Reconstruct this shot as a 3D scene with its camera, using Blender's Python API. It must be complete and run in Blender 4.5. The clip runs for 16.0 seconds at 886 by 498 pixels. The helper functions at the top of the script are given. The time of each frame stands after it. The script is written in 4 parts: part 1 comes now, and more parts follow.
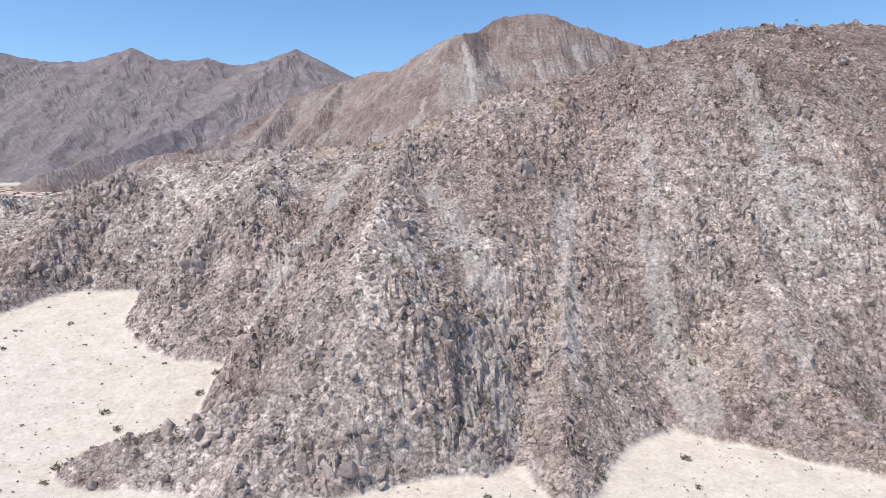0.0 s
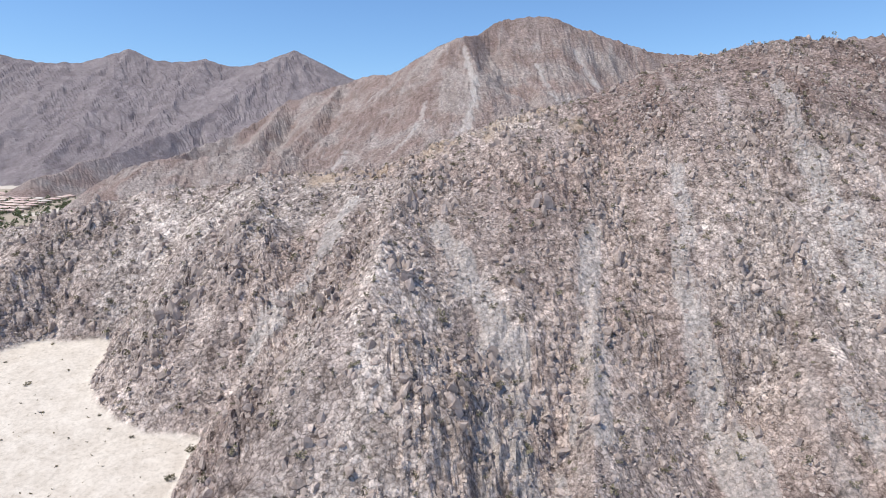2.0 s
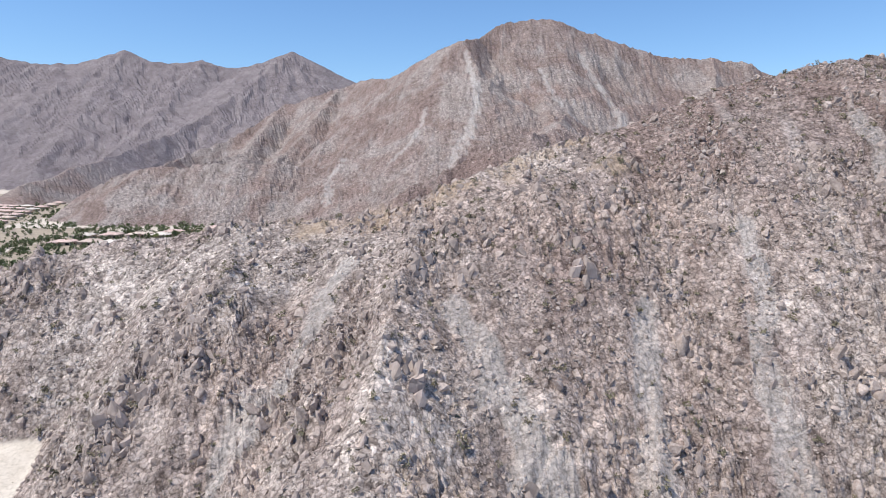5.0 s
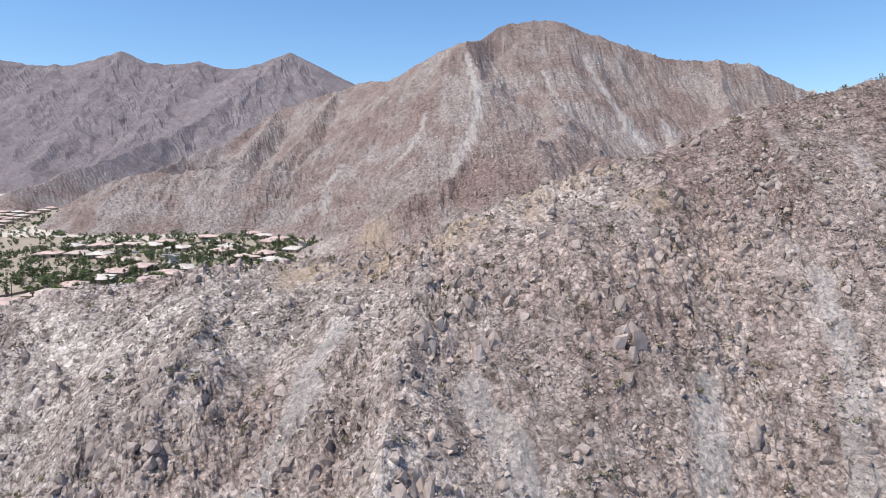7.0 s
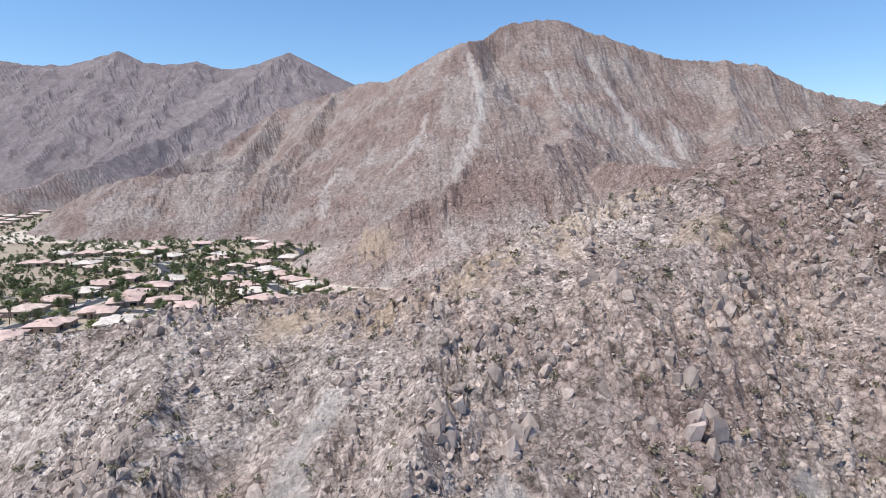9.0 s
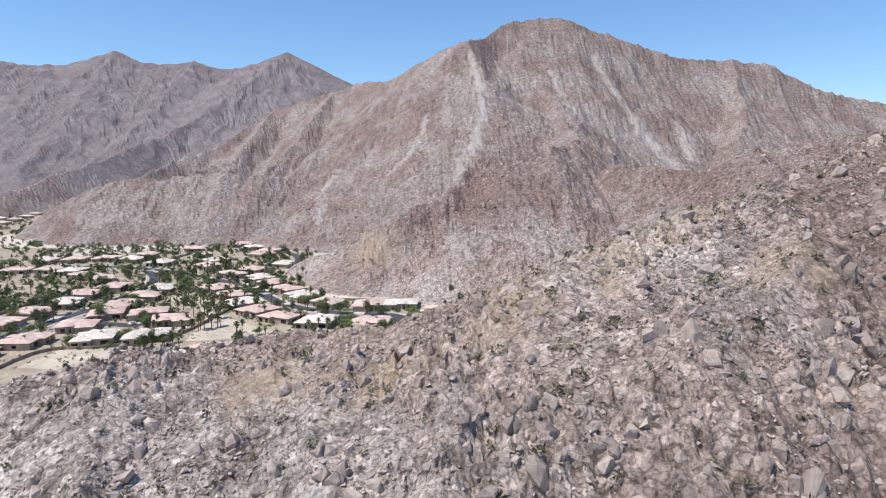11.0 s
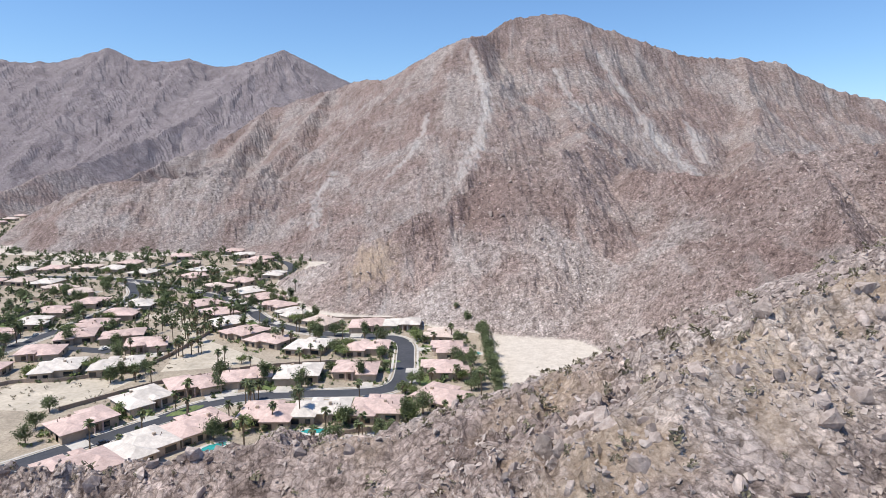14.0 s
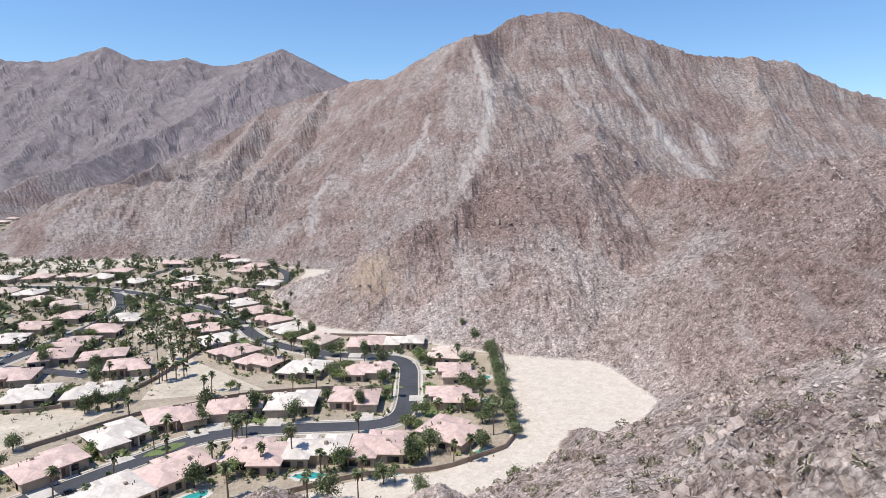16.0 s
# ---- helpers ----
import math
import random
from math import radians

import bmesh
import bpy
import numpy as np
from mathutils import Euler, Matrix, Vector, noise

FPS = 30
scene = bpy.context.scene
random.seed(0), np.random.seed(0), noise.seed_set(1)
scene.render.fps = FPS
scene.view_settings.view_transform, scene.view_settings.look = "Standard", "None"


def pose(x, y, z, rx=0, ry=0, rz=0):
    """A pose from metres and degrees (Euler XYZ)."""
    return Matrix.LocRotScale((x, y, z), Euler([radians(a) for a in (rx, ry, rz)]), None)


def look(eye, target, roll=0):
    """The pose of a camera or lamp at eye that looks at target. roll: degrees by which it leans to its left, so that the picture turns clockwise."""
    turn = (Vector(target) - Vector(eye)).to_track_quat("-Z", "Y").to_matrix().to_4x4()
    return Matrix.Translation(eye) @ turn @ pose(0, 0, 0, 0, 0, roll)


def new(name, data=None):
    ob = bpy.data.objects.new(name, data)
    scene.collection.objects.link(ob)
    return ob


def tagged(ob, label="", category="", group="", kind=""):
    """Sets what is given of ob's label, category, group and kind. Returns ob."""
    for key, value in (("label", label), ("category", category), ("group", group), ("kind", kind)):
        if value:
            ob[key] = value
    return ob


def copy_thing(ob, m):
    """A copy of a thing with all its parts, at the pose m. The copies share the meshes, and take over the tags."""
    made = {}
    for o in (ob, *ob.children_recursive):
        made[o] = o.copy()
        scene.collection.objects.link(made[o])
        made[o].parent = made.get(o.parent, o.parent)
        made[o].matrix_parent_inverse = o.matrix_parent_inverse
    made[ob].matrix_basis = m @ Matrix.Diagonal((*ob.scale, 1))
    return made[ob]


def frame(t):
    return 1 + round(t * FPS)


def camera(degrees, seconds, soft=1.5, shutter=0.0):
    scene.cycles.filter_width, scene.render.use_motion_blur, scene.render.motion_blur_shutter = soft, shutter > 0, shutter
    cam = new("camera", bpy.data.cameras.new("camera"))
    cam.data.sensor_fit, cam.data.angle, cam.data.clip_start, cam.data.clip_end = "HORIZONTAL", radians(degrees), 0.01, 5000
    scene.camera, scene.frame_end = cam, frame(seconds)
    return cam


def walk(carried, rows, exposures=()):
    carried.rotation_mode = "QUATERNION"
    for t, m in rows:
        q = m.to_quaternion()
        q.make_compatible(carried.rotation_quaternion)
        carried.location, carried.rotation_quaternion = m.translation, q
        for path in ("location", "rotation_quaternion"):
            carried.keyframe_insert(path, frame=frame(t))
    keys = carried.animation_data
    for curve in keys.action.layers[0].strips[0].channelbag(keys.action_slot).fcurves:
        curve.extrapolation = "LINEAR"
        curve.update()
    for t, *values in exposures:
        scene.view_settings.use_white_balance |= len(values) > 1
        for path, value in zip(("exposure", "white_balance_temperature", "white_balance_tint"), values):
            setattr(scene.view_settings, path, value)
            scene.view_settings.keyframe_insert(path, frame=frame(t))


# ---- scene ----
cam = camera(69.91, 16.0, soft=0.8)
PATH = [
    (0, (0.00, 0.00, 60.51), (-0.01, 99.12, 47.24), -0.04),
    (0.5, (-0.66, 5.72, 62.86), (-0.64, 104.84, 49.61), -0.02),
    (1, (-1.35, 11.47, 65.18), (-1.30, 110.59, 51.93), 0.01),
    (1.5, (-1.99, 17.29, 67.44), (-1.88, 116.42, 54.23), 0.01),
    (2, (-2.60, 23.16, 69.75), (-2.44, 122.28, 56.54), -0.00),
    (2.5, (-3.21, 29.02, 71.90), (-3.00, 128.15, 58.70), -0.02),
    (3, (-3.75, 34.93, 73.98), (-3.55, 134.06, 60.80), -0.01),
    (3.5, (-4.48, 40.94, 76.10), (-4.25, 140.07, 62.89), 0.00),
    (4, (-5.15, 47.10, 78.13), (-4.87, 146.22, 64.93), 0.02),
    (6.5, (-8.32, 80.62, 88.64), (-7.76, 179.75, 75.46), -0.01),
    (7, (-8.95, 87.44, 90.38), (-8.39, 186.57, 77.22), -0.03),
    (7.5, (-9.66, 94.09, 92.05), (-9.10, 193.22, 78.88), -0.03),
    (8, (-10.39, 100.69, 93.45), (-9.79, 199.81, 80.26), -0.05),
    (8.5, (-11.09, 107.48, 94.56), (-10.45, 206.61, 81.39), -0.07),
    (9, (-11.85, 114.24, 95.39), (-11.18, 213.36, 82.21), -0.04),
    (11.5, (-14.90, 147.70, 98.02), (-14.03, 246.83, 84.90), -0.03),
    (12, (-15.71, 154.32, 98.84), (-14.78, 253.44, 85.67), -0.02),
    (12.5, (-16.52, 161.07, 99.70), (-15.47, 260.19, 86.50), 0.00),
    (13, (-17.28, 167.82, 100.54), (-16.11, 266.93, 87.28), 0.00),
    (13.5, (-18.04, 174.59, 101.59), (-16.84, 273.69, 88.27), 0.01),
    (14, (-18.91, 181.62, 102.62), (-17.65, 280.72, 89.24), 0.06),
    (14.5, (-19.77, 188.75, 103.64), (-18.45, 287.84, 90.23), 0.07),
    (15, (-20.56, 195.71, 104.66), (-19.20, 294.79, 91.21), 0.08),
    (15.5, (-21.29, 202.79, 105.72), (-19.92, 301.87, 92.24), 0.07),
    (16, (-21.92, 209.86, 106.96), (-20.60, 308.93, 93.45), 0.04),
]
walk(cam, [(t, look(eye, target, roll)) for t, eye, target, roll in PATH])

# ---- light ----
SUN_ELEVATION, SUN_AZIMUTH = 61.0, -112.0  # azimuth: degrees from +y towards +x
world = bpy.data.worlds.new("sky")
scene.world = world
world.use_nodes = True
wn, wl = world.node_tree.nodes, world.node_tree.links
sky = wn.new("ShaderNodeTexSky")
sky.sky_type = "NISHITA"
sky.sun_disc = False
sky.sun_elevation, sky.sun_rotation = radians(SUN_ELEVATION), radians(SUN_AZIMUTH)
sky.altitude, sky.air_density, sky.dust_density, sky.ozone_density = 300, 1.1, 0.0, 10.0
wn["Background"].inputs[1].default_value = 0.155
wl.new(sky.outputs[0], wn["Background"].inputs[0])
sun = new("sun", bpy.data.lights.new("sun", "SUN"))
sun.data.energy, sun.data.angle, sun.data.color = 5.0, radians(0.53), (1.0, 0.945, 0.85)
_e, _a = radians(SUN_ELEVATION), radians(SUN_AZIMUTH)
SUN_WAY = Vector((math.sin(_a) * math.cos(_e), math.cos(_a) * math.cos(_e), math.sin(_e)))
sun.matrix_world = look(SUN_WAY * 500, (0, 0, 0))
scene.view_settings.exposure = 0.0

# ---- noise on arrays ----
_rng = np.random.RandomState(7)
_PERM = np.concatenate([_rng.permutation(512)] * 2)
_GRAD = np.stack([np.cos(np.linspace(0, 2 * np.pi, 512, endpoint=False)), np.sin(np.linspace(0, 2 * np.pi, 512, endpoint=False))], 1)


def perlin(x, y, seed=0):
    """Gradient noise on arrays, about -0.7 to 0.7."""
    xi, yi = np.floor(x).astype(np.int64), np.floor(y).astype(np.int64)
    fx, fy = x - xi, y - yi
    u, v = fx * fx * fx * (fx * (fx * 6 - 15) + 10), fy * fy * fy * (fy * (fy * 6 - 15) + 10)

    def corner(a, b):
        g = _GRAD[_PERM[(_PERM[(xi + a + seed * 37) & 511] + yi + b) & 511]]
        return g[..., 0] * (fx - a) + g[..., 1] * (fy - b)

    low = corner(0, 0) * (1 - u) + corner(1, 0) * u
    high = corner(0, 1) * (1 - u) + corner(1, 1) * u
    return low * (1 - v) + high * v


def fbm(x, y, octaves, seed=0, gain=0.5):
    out, amp = 0, 1.0
    for k in range(octaves):
        out = out + amp * perlin(x * 2**k + 17.3 * k, y * 2**k - 9.1 * k, seed + k)
        amp *= gain
    return out


def ridged(x, y, octaves, seed=0, gain=0.5):
    """Sharp-crested noise, 0 to about 1."""
    out, amp, total = 0, 1.0, 0
    for k in range(octaves):
        out = out + amp * (1 - np.abs(perlin(x * 2**k + 5.7 * k, y * 2**k + 3.3 * k, seed + k)) * 2.2)
        total += amp
        amp *= gain
    return out / total


def softmax(a, b, k):
    h = np.clip(0.5 + 0.5 * (a - b) / k, 0, 1)
    return b + (a - b) * h + k * h * (1 - h)


def step01(a, b, v):
    t = np.clip((v - a) / (b - a), 0, 1)
    return t * t * (3 - 2 * t)


# ---- the shape of the land: crests with slopes on either side ----
def crest(x, y, line, drop):
    """Height of a ridge: along its crest line, less the drop by distance."""
    best = np.full(x.shape, -1e4)
    for (ax, ay, az), (bx, by, bz) in zip(line, line[1:]):
        dx, dy = bx - ax, by - ay
        t = np.clip(((x - ax) * dx + (y - ay) * dy) / (dx * dx + dy * dy), 0, 1)
        d = np.hypot(x - ax - t * dx, y - ay - t * dy)
        best = np.maximum(best, az + t * (bz - az) - drop(d))
    return best


NEAR = [(-330, 215, 20), (-200, 232, 42), (-162, 232, 48), (-138, 232, 51), (-112, 233, 58.5), (-95, 237, 61), (-78, 240, 62.5), (-60, 235, 66), (-37, 239, 67), (-17, 234, 71), (5, 243, 80),
        (20, 253, 85), (47, 258, 93), (80, 263, 106), (120, 266, 115), (180, 285, 121), (260, 330, 128), (420, 420, 150)]
SPURS = [
    [(-12, 222, 68), (-16, 190, 58), (-19, 157, 44), (-26, 146, 30), (-34, 130, 14), (-40, 110, 5), (-43, 92, -3)],
    [(-158, 232, 48), (-150, 205, 36), (-146, 180, 25), (-152, 158, 16), (-170, 140, 6)],
    [(-23, 140, 24), (-38, 126, 15), (-54, 119, 9), (-70, 116, 6)],
    [(-62, 232, 62), (-56, 208, 58), (-67, 192, 41), (-72, 185, 32)],
    [(44, 250, 91), (41, 205, 55), (32, 165, 25), (27, 134, 9), (25, 110, 1)],
    [(92, 258, 106), (92, 215, 73), (84, 168, 32), (86, 142, 12), (94, 116, 0)],
    [(150, 276, 118), (146, 215, 76), (134, 160, 26), (124, 122, 2)],
    [(4, 224, 74), (18, 223, 79), (32, 229, 81), (44, 241, 87)],
    [(20, 255, 85), (22, 281, 74), (14, 296, 64), (5, 313, 50), (-10, 328, 38), (-18, 350, 26), (-20, 378, 17), (-28, 397, 3)],
    [(-106, 256, 53), (-85, 262, 58.5), (-74, 264, 60), (-59, 265, 61), (-46, 265, 64), (-22, 262, 67), (0, 254, 76)],
    [(-37, 239, 66), (-50, 290, 47), (-59, 338, 33), (-66, 366, 24), (-76, 390, 3)],
    [(-58, 330, 34), (-86, 350, 19), (-108, 366, 1)],
    [(-62, 350, 29), (-40, 372, 16), (-46, 392, 4)],
    [(46, 262, 92), (50, 300, 77), (58, 350, 54), (67, 400, 36), (76, 450, 17), (84, 492, 0)],
    [(34, 290, 76), (38, 350, 47), (38, 400, 25), (34, 440, 7), (30, 458, -2)],
]
MIDDLE = [(-160, 745, 0), (-100, 680, 28), (-66, 664, 46), (-10, 690, 72), (22, 712, 90), (60, 700, 106), (88, 697, 113), (110, 745, 116), (142, 850, 128), (165, 960, 155)]
RIGHT = [(165, 458, 66), (186, 516, 94), (208, 590, 108), (190, 640, 92), (150, 690, 96), (150, 735, 100)]
RIGHT_B = [(208, 590, 108), (300, 560, 124), (420, 600, 152), (560, 700, 172)]
MAIN = [(-530, 985, 10), (-535, 1200, 70), (-510, 1370, 108), (-420, 1450, 160), (-350, 1500, 214), (-235, 1500, 252), (-190, 1500, 268), (-108, 1360, 254),
        (-26, 1255, 280), (28, 1200, 299), (62, 1250, 312), (90, 1280, 333), (118, 1290, 348), (172, 1290, 354), (196, 1290, 352), (234, 1290, 341), (284, 1290, 322), (360, 1290, 300),
        (410, 1290, 286), (505, 1290, 278), (562, 1275, 276), (642, 1265, 235), (715, 1260, 213), (860, 1200, 180), (1050, 1150, 160)]
MAIN_RIBS = [
    [(28, 1200, 292), (58, 1090, 228), (46, 990, 138), (20, 900, 88), (-10, 790, 48)],
    [(-108, 1360, 251), (-140, 1240, 170), (-150, 1120, 105), (-175, 1000, 45), (-190, 940, 4)],
    [(172, 1290, 342), (176, 1150, 210), (150, 1010, 160), (142, 880, 126)],
    [(-235, 1500, 250), (-260, 1340, 165), (-290, 1180, 95), (-300, 1020, 48), (-310, 930, 6)],
    [(-350, 1500, 212), (-380, 1300, 120), (-430, 1120, 66), (-450, 960, 14)],
    [(505, 1290, 284), (470, 1160, 190), (420, 1050, 140), (360, 930, 104)],
    [(-548, 1040, 45), (-450, 1035, 84), (-310, 1035, 88), (-200, 1040, 80), (-165, 1050, 74)],
    [(284, 1290, 325), (330, 1180, 210), (320, 1060, 120), (300, 950, 78)],
]
FAR = [(-3600, 3000, 560), (-2700, 3250, 640), (-2295, 3400, 640), (-1960, 3430, 600), (-1643, 3470, 672), (-1500, 3440, 622), (-1240, 3440, 618), (-1060, 3440, 590), (-900, 3440, 630), (-835, 3440, 656), (-773, 3440, 664),
       (-715, 3440, 648), (-640, 3440, 578), (-560, 3420, 490), (-430, 3300, 420), (-150, 3100, 380), (600, 3000, 350), (1500, 2700, 330), (3000, 2400, 300)]
FAR_RIBS = [
    [(-800, 4600, 560), (-660, 4600, 626), (-540, 4600, 634), (-420, 4600, 606), (-250, 4600, 590)],
    [(-1643, 3470, 655), (-1560, 3050, 420), (-1480, 2600, 210), (-1400, 2250, 60)],
    [(-2295, 3400, 622), (-2150, 2900, 380), (-1950, 2450, 170), (-1800, 2150, 40)],
    [(-773, 3440, 645), (-860, 3050, 440), (-960, 2600, 260), (-1010, 2150, 130), (-900, 1700, 88), (-880, 1400, 40)],
    [(-1240, 3440, 600), (-1200, 2950, 350), (-1180, 2500, 180), (-1150, 2100, 60)],
    [(-560, 3420, 470), (-600, 2900, 330), (-700, 2400, 220)],
    [(-1960, 3430, 585), (-1850, 2950, 360), (-1700, 2500, 180), (-1600, 2200, 50)],
]
FLOOR_Z = -1.5


def sand_floor(x, y):
    """The sandy wash in front of the hill, rising to the left, and the flat valley behind."""
    rise = 0.25 * np.clip(y - 120, 0, 90) * step01(-15, -60, x) + 0.05 * np.clip(-x - 10, 0, 160)
    near = -2.0 + rise + 0.7 * fbm(x / 22, y / 22, 3, 40)
    return near + (FLOOR_Z - near) * step01(250, 330, y)


def land(x, y):
    """Height of the ground, and how sandy and how much scree it is, 0 to 1."""
    wx, wy = x + 5 * perlin(x / 34, y / 34, 3) + 14 * perlin(x / 130, y / 130, 5), y + 5 * perlin(x / 34, y / 34, 4) + 14 * perlin(x / 130, y / 130, 6)
    # crests further off wander more
    far = step01(420, 900, y)
    vx, vy = x + (wx - x) * (0.3 + far), y + (wy - y) * (0.3 + far)
    floor = sand_floor(x, y)
    west = step01(-25, -60, x) + 4.0 * step01(-74, -92, x) * step01(-130, -112, x)
    east = step01(12, 45, x)
    back = step01(-3, 3, vy - np.interp(vx, [p[0] for p in NEAR], [p[1] for p in NEAR]))
    near = crest(vx, vy, NEAR, lambda d: ((0.37 + 0.09 * east) * d + (0.0033 + 0.0019 * west + 0.0008 * east) * d * d) * (1 - back) + ((0.47 + 0.13 * step01(-70, -120, x)) * d + 0.0012 * d * d) * back)
    for line in SPURS:
        near = softmax(near, crest(vx, vy, line, lambda d: 0.72 * d + 0.005 * d * d), 3.0)
    # a cove of sand at the foot
    near = near - 9 * step01(1.25, 0.5, np.hypot((x + 3) / 15, (y - 111) / 11))
    mid = softmax(crest(vx, vy, MIDDLE, lambda d: 0.89 * d - 0.0009 * np.minimum(d, 300) ** 2), crest(vx, vy, RIGHT, lambda d: 0.93 * d - 0.0006 * np.minimum(d, 300) ** 2), 8)
    mid = softmax(mid, crest(vx, vy, RIGHT_B, lambda d: 0.56 * d + 0.0013 * d * d), 10)
    main = crest(vx, vy, MAIN, lambda d: 550 * (1 - np.exp(-d / 500)))
    for line in MAIN_RIBS:
        main = softmax(main, crest(vx, vy, line, lambda d: 0.75 * d), 9)
    distant = crest(vx, vy, FAR, lambda d: 0.5 * d) - 14
    for line in FAR_RIBS:
        distant = softmax(distant, crest(vx, vy, line, lambda d: 0.62 * d), 70)
    hill = softmax(softmax(near, mid, 4), softmax(main, distant, 10), 6)
    above = hill - floor
    # relief: ribs and gullies that run down the slopes, then outcrops among smooth talus
    off = step01(1700, 2500, y)
    beyond = step01(410, 520, y)
    bend = 9 * perlin(x / 60, y / 90, 71) + 30 * perlin(x / 260, y / 300, 72)
    big = ((ridged((x + 0.3 * y + 4 * bend) / 300, y / 900, 5, 60, 0.6) - 0.66) * 40 + (ridged((x + 0.3 * y + 3 * bend) / 70, y / 420, 3, 61, 0.6) - 0.64) * 14) * off * step01(20, 140, above)
    middle = (ridged((x + bend) / 110, y / 230, 4, 62, 0.5) - 0.64) * 15 * step01(760, 1000, y) * (1 - off) * step01(15, 90, above)
    crest_z = np.where(off > 0.5, np.interp(x, [p[0] for p in FAR], [p[2] for p in FAR]), np.interp(x, [p[0] for p in MAIN], [p[2] for p in MAIN]))
    flank = 0.2 + 0.8 * step01(4, 70, crest_z - hill)
    gully = ((ridged((x + bend) / 44, y / 240, 3, 50, 0.55) - 0.62) * 6.5 + (ridged((x + bend) / 13, y / 90, 3, 53, 0.55) - 0.6) * 2.4) * beyond * step01(3, 30, above) * (1 - off)
    patch = step01(-0.12, 0.3, fbm(x / 26 + 0.2 * perlin(x / 8, y / 8, 37), y / 40, 3, 36))
    crag = (ridged(x / 15, y / 24, 4, 20) - 0.6) * (2.6 + 3.4 * patch) * step01(1, 14, above) * (1 - 0.55 * step01(60, 90, hill) * step01(300, 240, y)) * (1 - 0.3 * beyond) * (1 - off)
    fine = fbm(x / 3.1, y / 3.1, 2, 30) * (0.45 + 0.6 * patch) * step01(0.5, 5, above) * step01(900, 500, y)
    broken = (ridged(x / 2.3 + 0.8 * perlin(x / 6, y / 6, 41), y / 3.6 + 0.8 * perlin(x / 6, y / 6, 42), 2, 34) - 0.6) * (0.4 + 2.1 * patch) * step01(0.5, 6, above) * (1 - beyond)
    broken = broken + (ridged(x / 7.5, y / 12, 3, 35) - 0.6) * 3.4 * step01(2, 20, above) * beyond * (1 - off)
    hill = hill + (big + middle) * flank + gully * np.minimum(flank * 1.25, 1) + crag * np.where(y > 900, flank, 1) + fine + broken
    z = softmax(hill, floor, 1.2)
    sandy = step01(1.1, -0.5, hill - floor + 0.6 * fbm(x / 6, y / 6, 2, 33))
    return z, sandy, above


ANGLE = np.radians(np.concatenate([np.arange(-180, -50, 3.0), np.arange(-50, -41, 0.6), np.arange(-41, 41, 0.135), np.arange(41, 50, 0.6), np.arange(50, 180, 3.0)]))
RADIUS = np.concatenate([[0.5, 8, 20, 35, 50, 62, 72], 80 * np.exp(np.arange(0, 763) * 0.00375), 1400 * np.exp(np.arange(0, 210) * 0.006)])
RADIUS = RADIUS[RADIUS < 4900]
CENTRE_Y = -20.0
rr, aa = np.meshgrid(RADIUS, ANGLE, indexing="ij")
gx, gy = rr * np.sin(aa), CENTRE_Y + rr * np.cos(aa)
gz, gsand, gabove = land(gx, gy)

# ---- materials ----
def nodes_of(name):
    m = bpy.data.materials.new(name)
    m.use_nodes = True
    return m, m.node_tree.nodes, m.node_tree.links, m.node_tree.nodes["Principled BSDF"]


def ramp(nt, stops):
    r = nt.new("ShaderNodeValToRGB")
    while len(r.color_ramp.elements) < len(stops):
        r.color_ramp.elements.new(0.5)
    for e, (p, c) in zip(r.color_ramp.elements, stops):
        e.position, e.color = p, (*c, 1)
    return r


def noise_tex(nt, links, scale, detail=6, rough=0.6, coords=None, dist=0.0):
    n = nt.new("ShaderNodeTexNoise")
    n.inputs["Scale"].default_value, n.inputs["Detail"].default_value, n.inputs["Roughness"].default_value = scale, detail, rough
    n.inputs["Distortion"].default_value = dist
    if coords is not None:
        links.new(coords, n.inputs["Vector"])
    return n


def mix(nt, links, fac, a, b, mode="MIX"):
    m = nt.new("ShaderNodeMix")
    m.data_type, m.blend_type = "RGBA", mode
    for k, v in ((0, fac), (6, a), (7, b)):
        if isinstance(v, (int, float)):
            m.inputs[k].default_value = v
        elif isinstance(v, tuple):
            m.inputs[k].default_value = (*v, 1)
        else:
            links.new(v, m.inputs[k])
    return m.outputs[2]


def attr(nt, name):
    a = nt.new("ShaderNodeAttribute")
    a.attribute_name = name
    return a.outputs["Fac"]


def stretched(nt, ln, pos, scale):
    n = nt.new("ShaderNodeVectorMath")
    n.operation = "MULTIPLY"
    n.inputs[1].default_value = scale
    ln.new(pos, n.inputs[0])
    return n.outputs[0]


